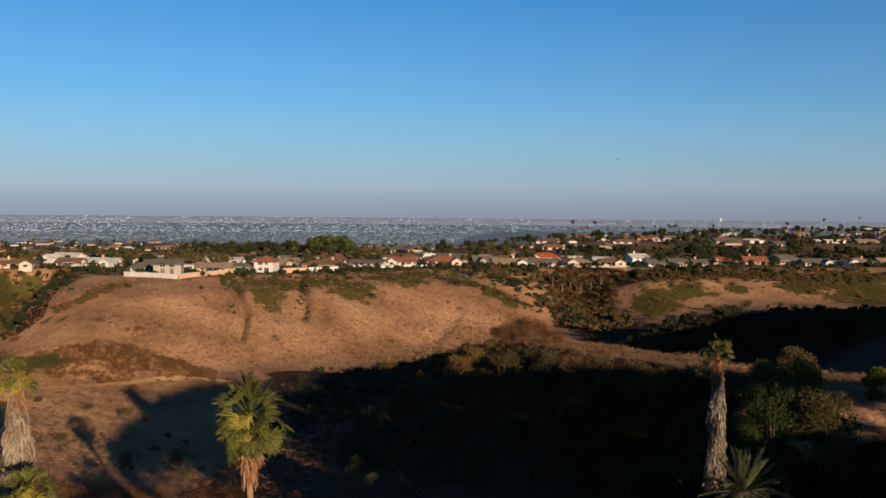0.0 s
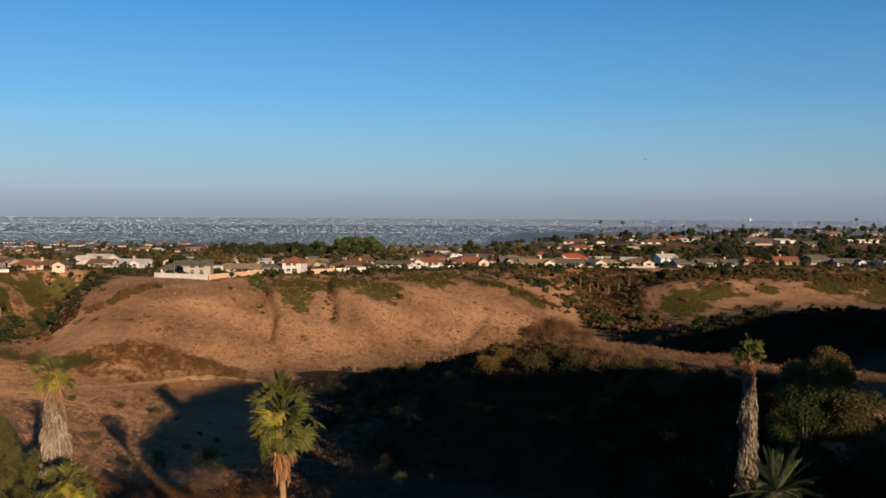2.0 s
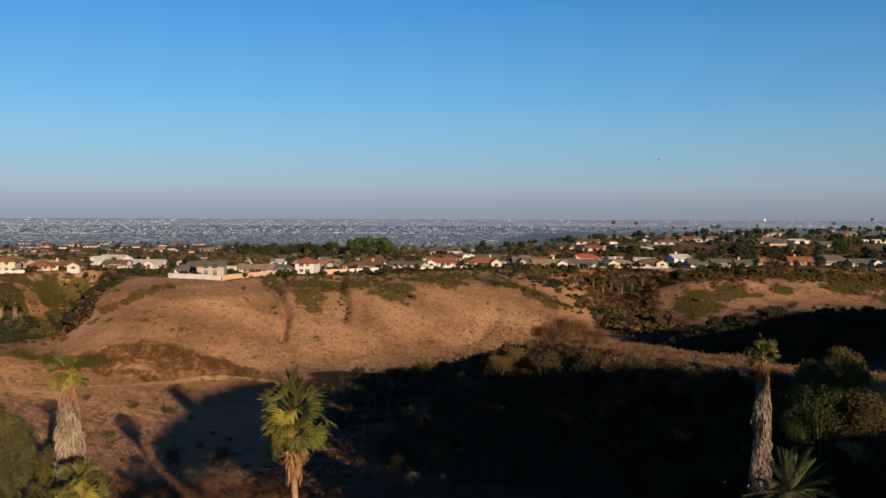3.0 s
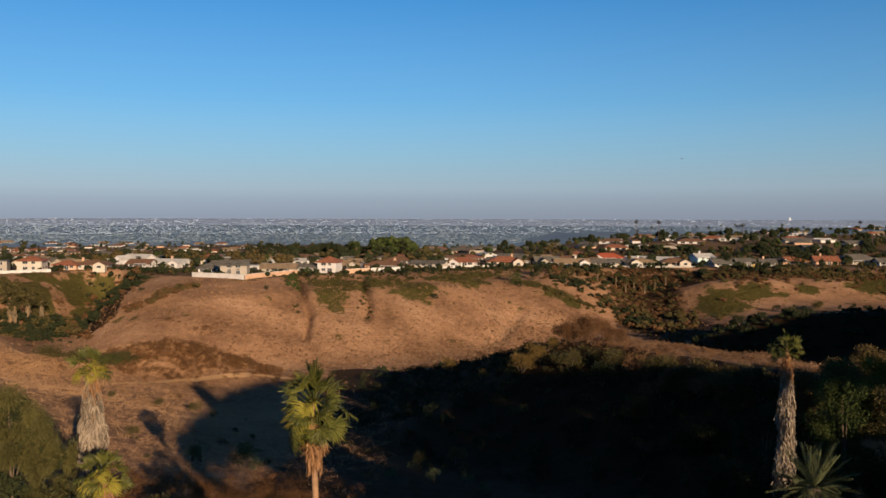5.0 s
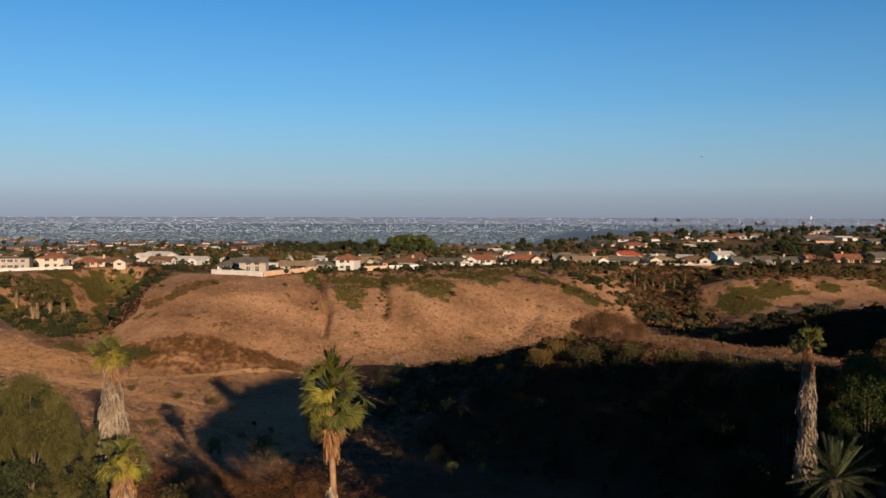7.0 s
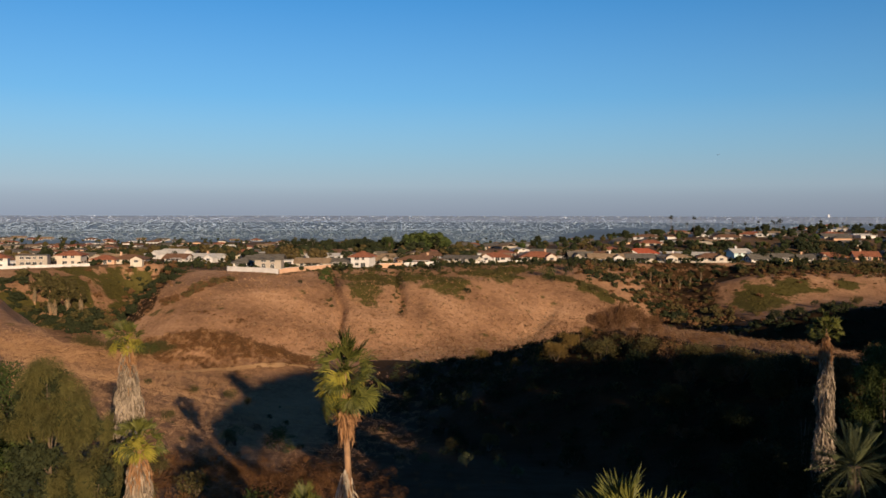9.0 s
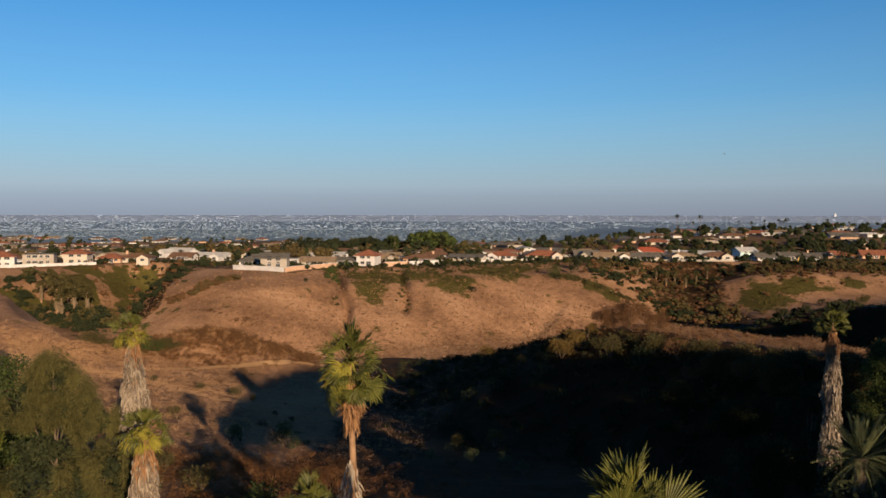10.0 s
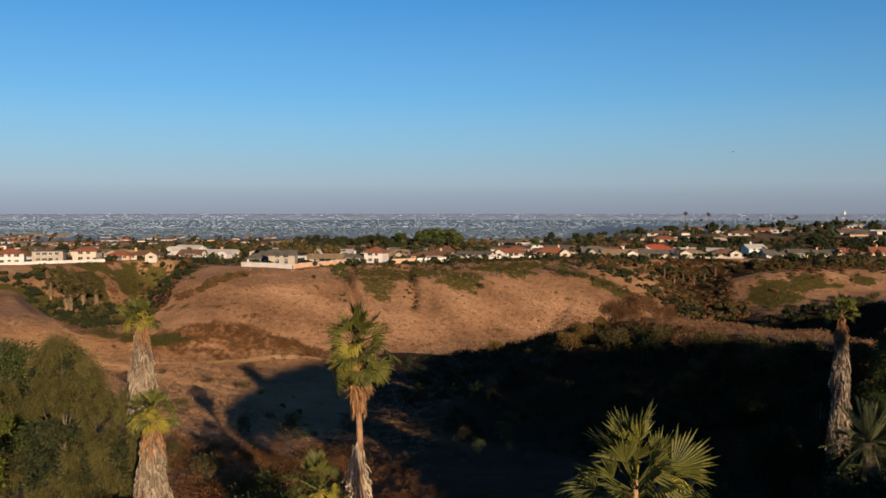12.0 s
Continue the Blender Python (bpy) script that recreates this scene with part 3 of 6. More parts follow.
def fan_palm(seed, x, y, hub, spread, label, fronds=34, skirts=(), radius=0.17, yellow=0.2, dead=6, lowest=-55, group="palms below the camera", bend=(0.0, 0.0), hang=1.0, sag=1.0, top=84, segments=18, collar=0.3, web=0.66, spears=0, blade_size=1.0):
    """A fan palm: trunk, living fronds round a hub, dead fronds, and skirts (top, bottom, radius top, radius bottom, strips, material) below the hub."""
    rng = np.random.default_rng(seed)
    base = H(x, y)
    tall = hub - base
    ob = thing("fan_palm", label, "palm tree", group, at=(x, y, base))
    spine = [(bend[0] * (t - 1) ** 2, bend[1] * (t - 1) ** 2, tall * t - 0.3 * (1 - t)) for t in np.linspace(0, 1, 9)]
    part("trunk", mesh("trunk", *tube(spine, [radius * (1.35 - 0.45 * t) * (0.25 if t == 1 else 1) for t in np.linspace(0, 1, 9)], 12), M_TRUNK), ob)
    blade = spread * 0.46 * blade_size
    shapes = ((0.5, 0.95, 0.15, 55, 4), (0.58, 1.0, 0.4, 74, 16), (0.6, 1.0, 0.6, 84, 34), (0.56, 0.95, 0.8, 86, 56))
    kinds = [fan_leaf(rng, spread * k, blade * w, segments, d * sag, M_FRESH, open_angle=o, ragged=0.2, tilt=q * hang, web_share=web) for k, w, d, o, q in shapes]
    kinds += [fan_leaf(rng, spread * 0.42, blade * 0.85, segments, 0.9, M_YELLOW, ragged=0.25, open_angle=85, tilt=48 * hang), fan_leaf(rng, spread * 0.45, blade * 1.25, 9, 0.5, M_DEAD, open_angle=24, ragged=0.3, web_share=0.4)]
    spear = fan_leaf(rng, spread * 0.2, spread * 0.5, 5, 0.0, M_YELLOW, open_angle=7, ragged=0.1, web_share=0.8, vee=0.0) if spears else None
    for i in range(fronds):
        t = (i + 0.5) / fronds
        up = top - (top - lowest) * t**0.9 + rng.uniform(-11, 11)
        turn = i * 137.5 + rng.uniform(-20, 20)
        which = int(min(3, max(0, t * 3.6 + rng.uniform(-0.5, 0.4))))
        if t > 0.35 and rng.random() < yellow:
            which = 4
        size = rng.uniform(0.72, 1.15)
        part("frond", kinds[which], ob, "", pose(0, 0, tall - collar * t, 0, 0, turn) @ pose(0, 0, 0, 0, -up, 0) @ pose(0, 0, 0, rng.uniform(-65, 65), 0, 0) @ Matrix.Scale(size, 4))
    for i in range(spears):
        part("spear_leaf", spear, ob, "unopened pale spear leaf", pose(0, 0, tall, 0, 0, i * 120) @ pose(0, 0, 0, 0, -rng.uniform(80, 89), 0) @ Matrix.Scale(rng.uniform(0.8, 1.1), 4))
    for i in range(dead):
        part("dead_frond", kinds[5], ob, "withered brown frond hanging down", pose(0, 0, tall - 0.45, 0, 0, i * 360 / max(dead, 1) + rng.uniform(-20, 20)) @ pose(0, 0, 0, 0, rng.uniform(66, 86), 0) @ pose(0, 0, 0, rng.uniform(-40, 40), 0, 0))
    for top, low, r0, r1, n, m in skirts:
        part("dead_leaf_skirt", hanging(rng, n, r0, r1, tall - top, tall - low, 0.8, m, 0.105 if m is M_SKIRT else 0.075), ob, "skirt of dried hanging leaves")
    return ob


P = "palms below the camera"
fan_palm(1, -9.0, 37.3, 50.95, 1.7, "tall green fan palm with bare orange trunk above a dry base", 58, ((0.7, 2.6, 0.2, 0.36, 420, M_DEAD), (4.3, 6.8, 0.18, 0.62, 170, M_STICK)), 0.13, 0.22, 20, -46, bend=(0.5, 0.2), hang=0.62, sag=0.7, collar=0.8, segments=18, spears=1, blade_size=1.02, web=0.72)
fan_palm(2, -21.9, 43.8, 51.05, 1.25, "fan palm with a thick grey skirt of dead leaves", 28, ((0.1, 1.3, 0.16, 0.4, 260, M_DEAD), (0.2, 1.6, 0.18, 0.4, 200, M_SKIRT), (0.6, 4.9, 0.24, 0.7, 1700, M_SKIRT)), 0.2, 0.5, 5, -6, hang=0.3, sag=1.1, collar=0.4, segments=14, web=0.74)
fan_palm(3, -17.6, 35.5, 48.05, 1.2, "fan palm with yellowing fronds and a brown skirt", 36, ((0.1, 1.7, 0.18, 0.5, 420, M_DEAD), (0.3, 2.2, 0.2, 0.5, 260, M_SKIRT), (1.0, 5.0, 0.36, 0.72, 1600, M_SKIRT)), 0.2, 0.45, 6, -14, hang=0.4, sag=1.1, collar=0.4, segments=14, web=0.74)
fan_palm(24, 18.5, 58.5, 50.3, 1.3, "tall fan palm with a long shaggy pale skirt", 36, ((0.3, 1.9, 0.2, 0.42, 420, M_DEAD), (1.3, 5.6, 0.3, 0.52, 1800, M_SKIRT), (4.6, 10.6, 0.44, 0.68, 2300, M_SKIRT)), 0.2, 0.04, 5, -14, hang=0.25, sag=0.25, top=88, collar=0.5, segments=11, web=0.62, blade_size=0.8)
fan_palm(5, 0.44, 15.4, 52.0, 1.3, "lush green fan palm with drooping split fronds", 44, (), 0.15, 0.1, 4, -50, hang=0.65, sag=1.1, top=84, segments=20, collar=0.8, web=0.76, spears=3, blade_size=1.1)
fan_palm(6, -8.9, 30.1, 46.9, 1.3, "low green fan palm among dry brush", 28, ((0.4, 1.6, 0.25, 0.4, 300, M_DEAD),), 0.18, 0.1, 4, -20, hang=0.7, collar=0.4, segments=18, spears=1, web=0.78)
fan_palm(7, -3.2, 20.1, 49.3, 0.7, "young fan palm with pale green tip", 8, (), 0.15, 0.1, 2, 10, segments=16, spears=3, web=0.75)
fan_palm(9, 1.4, 16.2, 51.3, 0.85, "shaded fan palm crowding its neighbour", 9, (), 0.18, 0.0, 0, -20, sag=1.5, segments=20, web=0.66)


def feather_palm(seed, x, y, hub, length):
    rng = np.random.default_rng(seed)
    base = H(x, y)
    ob = thing("feather_palm", "dark green feather palm with stiff upright fronds", "palm tree", P, at=(x, y, base))
    part("trunk", mesh("trunk", *tube([(0, 0, -0.3), (0, 0, (hub - base) * 0.5), (0, 0, hub - base)], [0.34, 0.3, 0.3], 12), M_BARK), ob)
    kinds = [feather_leaf(rng, length, 30, d, M_SAGE) for d in (0.04, 0.14, 0.3)]
    for i in range(48):
        t = (i + 0.5) / 48
        part("frond", kinds[int(t * 2.99)], ob, "", pose(0, 0, hub - base, 0, 0, i * 137.5) @ pose(0, 0, 0, 0, -(86 - 142 * t), 0) @ Matrix.Scale(rng.uniform(0.85, 1.1), 4))
    return ob


feather_palm(8, 15.0, 44.0, 45.4, 2.3)

RNG = np.random.default_rng(11)
# big trees on the near slope
G = "trees on the near slope"


def she_oak(label, blobs, x, y, height, leaves, hollows=()):
    ob = thing("she_oak", label, "tree", G, at=(x, y, H(x, y)))
    trunk = part("trunk", mesh("trunk", *tube([(0, 0, -0.4), (0.1, 0, height * 0.4), (0, 0, height * 0.9)], [0.15, 0.09, 0.02], 8), M_BARK), ob)
    for b in blobs:
        part("limb", mesh("limb", *tube([(0.05, 0, b[2] * 0.55), (b[0] * 0.6, b[1] * 0.6, b[2] * 0.85), b[:3]], [0.05, 0.03, 0.01], 5), M_BARK), trunk)
    # sprays: short hanging needles gathered round many twig ends
    tips = []
    for b in blobs:
        for _ in range(int(7.5 * b[3] * b[5])):
            w = RNG.normal(size=3)
            w /= np.linalg.norm(w)
            q = RNG.uniform(0.6, 1.05)
            tips.append((b[0] + w[0] * b[3] * q, b[1] + w[1] * b[4] * q, b[2] + w[2] * b[5] * q, 0.34, 0.34, 0.6))
    # dark leaves inside the crown and its hollows stand in for their shade
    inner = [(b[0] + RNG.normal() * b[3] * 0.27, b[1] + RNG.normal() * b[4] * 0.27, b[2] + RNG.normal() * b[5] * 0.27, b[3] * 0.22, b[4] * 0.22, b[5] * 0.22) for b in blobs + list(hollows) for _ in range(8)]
    part("inner_foliage", quads("inner_foliage", leaf_quads(RNG, inner, leaves // 6, 0.3, 0.2, 0.4), M_DARKLEAF), ob, "dark inner foliage standing in for shade inside the crown")
    part("crown", quads("crown", leaf_quads(RNG, tips, leaves, 0.34, 0.45, 0.055), M_SHEOAK), ob)
    return ob


she_oak("tall grey-green feathery tree with drooping needle sprays", [(0.2, 0, 9.2, 1.3, 1.2, 1.0), (-0.9, 0.2, 8.2, 1.5, 1.5, 1.2), (1.2, -0.2, 7.6, 1.5, 1.5, 1.2), (-1.7, 0, 6.9, 1.5, 1.5, 1.0), (0.3, 0.2, 6.9, 1.6, 1.5, 1.0), (2.2, 0.3, 5.9, 1.4, 1.5, 1.1), (2.3, 0, 4.3, 1.3, 1.3, 1.0), (3.1, 0.2, 3.2, 1.3, 1.4, 1.1), (-3.0, 0, 2.2, 1.5, 1.5, 1.2), (0.4, -0.4, 1.3, 2.0, 1.6, 1.2)], -26.5, 44.0, 10.2, 68000, [(-1.2, -0.3, 4.7, 1.7, 1.5, 1.5), (0.1, -0.4, 5.0, 1.7, 1.5, 1.7), (1.1, -0.3, 4.4, 1.6, 1.5, 1.5), (0.2, -0.4, 3.4, 1.8, 1.5, 1.5), (-1.8, -0.3, 3.4, 1.6, 1.5, 1.5)])
she_oak("broad feathery grey-green tree beside a palm", [(0.3, 0, 4.9, 1.3, 1.3, 1.0), (-1.2, 0, 4.0, 1.5, 1.5, 1.2), (1.3, 0, 3.6, 1.4, 1.4, 1.2), (0, -0.3, 2.4, 1.9, 1.7, 1.3), (-1.8, 0, 1.6, 1.6, 1.6, 1.2), (1.6, 0, 1.6, 1.5, 1.5, 1.2)], -22.0, 40.2, 5.0, 30000)
she_oak("low feathery tree at the foot of a palm", [(0.0, 0, 2.8, 1.2, 1.2, 1.0), (-0.9, 0, 1.8, 1.2, 1.2, 1.0), (0.9, 0, 1.7, 1.2, 1.2, 1.0)], -17.9, 33.9, 3.2, 12000)
G2 = "trees beside the path"
M_RUSTLEAF = leaf_material("leaf_brown_green", (0.0504, 0.04, 0.0187), (0.137, 0.104, 0.0467), scale=0.5, fine=5)


def place(ob, x, y, turn=0.0, sink=0.0):
    ob.matrix_world = pose(x, y, H(x, y) - sink, 0, 0, turn)
    return ob


place(tree(RNG, "broadleaf_tree", "dark green rounded tree on the slope", M_LEAF, 9.4, 3.3, 0.1, 24000, 0.18, group=G, blobs=24), -33.0, 50.5)
place(tree(RNG, "broadleaf_tree", "bright green leafy tree on the slope", M_BRIGHT, 7.6, 1.9, 0.15, 11000, 0.16, group=G, blobs=18), -29.9, 41.5)
for x, y, h, r, m, n, lab in ((26.0, 68, 10.2, 2.6, M_LEAF, 15000, "green leafy tree in the shade of the hill"), (29.4, 66.5, 7.2, 2.8, M_OLIVE, 15000, "grey-brown bushy tree beside the dirt road"), (30.9, 73, 6.0, 2.2, M_BRIGHT, 9000, "yellow-green bushy tree beside the dirt road"), (26.2, 76.5, 5.6, 2.5, M_RUSTLEAF, 12000, "brown-green rounded tree on the spur"), (34.4, 82.5, 3.9, 2.2, M_RUSTLEAF, 9000, "brown-green dry-leaved tree on the spur"), (20.0, 68, 7.8, 2.6, M_DARKLEAF, 9000, "dark tree below the tall palm"), (37.8, 74.5, 2.6, 1.0, M_BRIGHT, 3500, "small bright green tree by the road"), (30.4, 79.3, 4.0, 2.0, M_RUSTLEAF, 9000, "brown-green tree between two others on the spur"), (15.4, 61.5, 4.8, 2.4, M_DARKLEAF, 9000, "dark tree in the hollow by the tall palm"), (16.6, 46.5, 3.4, 2.2, M_DARKLEAF, 7000, "dark bush-like tree round a feather palm"), (13.2, 44.8, 2.8, 1.8, M_DARKLEAF, 6000, "dark bush-like tree at the foot of a palm"), (18.2, 55.5, 4.6, 2.0, M_DARKLEAF, 7000, "dark tree at the foot of the tall palm"), (23.5, 87, 2.8, 2.0, M_OLIVE, 6000, "olive bush-like tree on the spur"), (19.5, 95, 2.4, 1.8, M_RUSTLEAF, 6000, "brown bush-like tree below the spur's crest"), (18.0, 82, 2.6, 2.2, M_DARKLEAF, 7000, "dark spreading bush-like tree on the spur's flank"), (14.5, 93, 2.0, 1.8, M_OLIVE, 6000, "olive bush-like tree on the spur's flank")):
    place(tree(np.random.default_rng(int(10 * x + y)), "broadleaf_tree", lab, m, h, r, 0.03, int(n * 1.2), 0.19, group=G2, blobs=36, trunk=0.08), x, y)

# ---------------------------------------------------------------- houses


def gable(w, d, h, over=0.8, thick=0.18):
    """A gable roof, ridge along x, eaves at z = 0."""
    x, y = w / 2 + over, d / 2 + over
    top = h * (y / (d / 2))
    low = h - top
    v = [(-x, -y, low), (x, -y, low), (x, 0, h), (-x, 0, h), (x, y, low), (-x, y, low)]
    v += [(a, b, c - thick) for a, b, c in v]
    f = [(0, 1, 2, 3), (3, 2, 4, 5), (7, 6, 9, 8), (8, 9, 11, 10), (0, 6, 7, 1), (4, 10, 11, 5), (1, 7, 8, 2), (2, 8, 10, 4), (3, 9, 6, 0), (5, 11, 9, 3)]
    return v, f


def hip(w, d, h, over=0.8, thick=0.18):
    x, y = w / 2 + over, d / 2 + over
    k = max(x - y, 0.3)
    v = [(-x, -y, -0.05), (x, -y, -0.05), (x, y, -0.05), (-x, y, -0.05), (-k, 0, h), (k, 0, h)]
    v += [(-x, -y, -0.05 - thick), (x, -y, -0.05 - thick), (x, y, -0.05 - thick), (-x, y, -0.05 - thick)]
    f = [(0, 1, 5, 4), (1, 2, 5), (2, 3, 4, 5), (3, 0, 4), (0, 6, 7, 1), (1, 7, 8, 2), (2, 8, 9, 3), (3, 9, 6, 0), (9, 8, 7, 6)]
    return v, f


def flat_roof(w, d, h, over=0.3, thick=0.0):
    x, y = w / 2 + over, d / 2 + over
    return joined([box(-x, x, -y, y, 0, 0.28), box(-x + 0.3, x - 0.3, -y + 0.3, y - 0.3, 0.28, 0.34)])


def house(label, w, d, storeys, style, walls, roof, seed=0, rise=1.5, chimney=True, wing=0.0, glass=4, arched=False):
    """A house whose garden front looks along -y: walls, roof, windows with frames and panes, door, chimney, and a wing with its own gable."""
    rng = np.random.default_rng(seed)
    ob = thing("house", label, "house", "houses on the table land")
    h, rise = 2.6 * storeys - 0.2, rise * 1.25
    if storeys == 1 and style != "flat" and seed % 3:
        px, pw = rng.uniform(-0.2, 0.2) * w, w * rng.uniform(0.2, 0.3)
        cover = part("patio_cover", mesh("patio_cover", *box(px - pw, px + pw, -d / 2 - 3.0, -d / 2 - 0.01, 2.12, 2.26), roof if seed % 2 else M_WHITE), ob, "flat roof over the terrace")
        for q in (-0.95, 0.0, 0.95):
            part("post", mesh("post", *box(px + pw * q - 0.08, px + pw * q + 0.08, -d / 2 - 2.9, -d / 2 - 2.74, -0.6, 2.12), M_WHITE), cover)
    v, f = box(-w / 2, w / 2, -d / 2, d / 2, -1.2, h)
    if style == "gable":
        n = len(v)
        v += [(-w / 2 + 0.001, 0, h + rise * 0.97), (w / 2 - 0.001, 0, h + rise * 0.97)]
        f += [(1, 3, n), (5, 7, n + 1)]
    part("wall", mesh("wall", v, f, walls), ob)
    shape = {"gable": gable, "hip": hip, "flat": flat_roof}[style](w, d, rise, 1.1 if style != "flat" else 0.3)
    cover = part("roof", mesh("roof", *shape, roof), ob, m=pose(0, 0, h + 0.02))
    if chimney:
        cx = rng.uniform(-0.35, 0.35) * w
        part("chimney", mesh("chimney", *joined([box(cx - 0.45, cx + 0.45, -0.2, 0.6, -0.6, rise + 1.0), box(cx - 0.55, cx + 0.55, -0.3, 0.7, rise + 1.0, rise + 1.2)]), M_PINK if rng.random() < 0.4 else M_WHITE), cover)
    for s in range(storeys):
        xs = np.linspace(-w / 2, w / 2, glass + 2)[1:-1]
        for i, x in enumerate(xs):
            z0, ww, hh = 2.6 * s + 0.9, rng.choice([1.3, 1.7, 2.2]), 1.2
            if i == glass // 2 and s == 0:
                z0, hh = 0.1, 2.05
            y = -d / 2
            frame_mesh = joined([box(x - ww / 2 - 0.1, x + ww / 2 + 0.1, y - 0.09, y + 0.02, z0 + hh, z0 + hh + 0.12), box(x - ww / 2 - 0.1, x + ww / 2 + 0.1, y - 0.14, y + 0.02, z0 - 0.12, z0), box(x - ww / 2 - 0.1, x - ww / 2, y - 0.09, y + 0.02, z0, z0 + hh), box(x + ww / 2, x + ww / 2 + 0.1, y - 0.09, y + 0.02, z0, z0 + hh), box(x - 0.04, x + 0.04, y - 0.09, y + 0.02, z0, z0 + hh)])
            win = part("window", mesh("window_frame", *frame_mesh, M_WHITE), ob)
            if arched:
                n = 9
                ring = [(x + ww / 2 * math.cos(math.pi * i2 / (n - 1)), z0 + hh + 0.12 + 0.55 * math.sin(math.pi * i2 / (n - 1))) for i2 in range(n)]
                part("arch_pane", mesh("arch_pane", [(u, y - 0.06, w2) for u, w2 in ring] + [(u, y + 0.01, w2) for u, w2 in ring], [tuple(range(n))] + [(i2, i2 + n, i2 + n + 1, i2 + 1) for i2 in range(n - 1)], M_GLASS), win)
            part("pane", mesh("pane", *box(x - ww / 2 + 0.001, x + ww / 2 - 0.001, y - 0.05, y - 0.02, z0 + 0.001, z0 + hh - 0.001), M_GLASS), win)
    side = -1 if seed % 2 else 1
    for yy in (-d * 0.22, d * 0.22):
        part("window", mesh("window", *box(side * w / 2 - 0.06, side * w / 2 + 0.06, yy - 0.7, yy + 0.7, 1.0, 2.1), M_GLASS), ob)
    if wing:
        ww, wd, cx = w * wing, d * 0.5, -side * (w / 2 - w * wing / 2 - 0.2)
        v, f = box(cx - ww / 2, cx + ww / 2, -d / 2 - wd, -d / 2 + 0.01, -1.2, 2.6)
        n = len(v)
        v += [(cx, -d / 2 - wd + 0.001, 2.6 + rise * 0.7)]
        f += [(1, 5, n)]
        wing_part = part("wing", mesh("wing", v, f, walls), ob)
        g, gf = gable(wd + d * 0.4, ww, rise * 0.72, 0.45)
        part("roof", mesh("roof", g, gf, roof), wing_part, m=pose(cx, -d / 2 - wd / 2 + d * 0.2, 2.62, 0, 0, 90))
        y = -d / 2 - wd
        win = part("window", mesh("window_frame", *joined([box(cx - 1.1, cx + 1.1, y - 0.1, y - 0.004, 0.8, 0.95), box(cx - 1.1, cx + 1.1, y - 0.1, y - 0.004, 2.05, 2.2), box(cx - 1.1, cx - 0.95, y - 0.1, y - 0.004, 0.95, 2.05), box(cx + 0.95, cx + 1.1, y - 0.1, y - 0.004, 0.95, 2.05)]), M_WHITE), wing_part)
        part("pane", mesh("pane", *box(cx - 0.95, cx + 0.95, y - 0.06, y - 0.02, 0.95, 2.05), M_GLASS), win)
    return ob


def site(ob, x, y, turn=0.0):
    ob.matrix_world = pose(x, y, H(x, y) + 0.05, 0, 0, turn)
    return ob


site(house("beige two-storey house with grey hip roof behind a white wall", 11.5, 10, 2, "gable", M_BEIGE, M_SLATE, 1, 1.4, glass=2, arched=True, chimney=False), -113, 380, 8)
site(house("white house with a broad pale gable roof", 15, 12, 1, "gable", M_WHITE, M_GRAVEL, 2, 2.2, wing=0.4, chimney=False), -192, 468, -20)
site(house("low house with red-brown tiled roof", 16, 11, 1, "hip", M_CREAM, M_BROWN, 3, 1.6, wing=0.35), -195, 418, 12)
site(house("low white house with red-brown roof above the canyon", 11, 9, 1, "gable", M_WHITE, M_BROWN, 4, 1.5, chimney=False), -176, 432, -5)
site(house("long white low house with pale roofs", 17, 10, 1, "gable", M_WHITE, M_GRAVEL, 5, 1.4, wing=0.3), -163, 438, -8)
site(house("small white house with dark grey roof", 8.5, 9, 1, "hip", M_WHITE, M_SLATE, 6, 1.7, chimney=False), -129, 392, 15)
site(house("long cream house with low tan roof", 15, 9, 1, "gable", M_CREAM, M_TAN, 7, 1.4, chimney=False), -98, 400, 4)
site(house("low cream house with grey roof", 11, 9, 1, "gable", M_CREAM, M_SLATE, 8, 1.3), -84, 404, -4)
site(house("white two-storey house with red clay hip roof", 9, 8.5, 2, "hip", M_WHITE, M_TILE, 9, 2.0, glass=2, chimney=False), -74.5, 401, -10)
site(house("pinkish house with brown hip roof", 19, 10, 1, "hip", M_PINK, M_BROWN, 10, 1.7), -51, 426, -12)
site(house("long low house with grey roof and covered terrace", 17, 9, 1, "gable", M_CREAM, M_SLATE, 11, 1.0, chimney=False), -31, 446, -14)
site(house("white house with red tiled roof and front gable", 14, 10, 1, "hip", M_WHITE, M_TILE, 12, 1.8, wing=0.4, chimney=False), -14, 460, -6)
site(house("cream house with red-brown hip roof", 18, 11, 1, "hip", M_CREAM, M_TILE, 13, 2.0, wing=0.3), 8, 466, 5)
site(house("dark grey gabled house", 12, 10, 1, "gable", M_BEIGE, M_SLATE, 14, 2.2, wing=0.45, chimney=False), 30, 464, 10)
site(house("white house with tan roof", 17, 9, 1, "gable", M_WHITE, M_TAN, 15, 1.5, wing=0.3), 43, 461, 3)
site(house("white house with bright red tiled roof", 18, 10, 1, "hip", M_WHITE, M_BRICKRED, 16, 2.0, wing=0.35, chimney=False), 69, 515, -4)
site(house("cream house with grey-green roof", 13.5, 9, 1, "gable", M_CREAM, M_SLATE, 17, 1.4, chimney=False), 61, 464, 0)
site(house("cream house with grey-brown roof", 13.5, 9, 1, "hip", M_CREAM, M_TAN, 18, 1.5, wing=0.4), 80, 468, 4)
site(house("cream house with brown hip roof", 14, 9, 1, "hip", M_CREAM, M_BROWN, 19, 1.6, wing=0.4, chimney=False), 99, 470, -3)
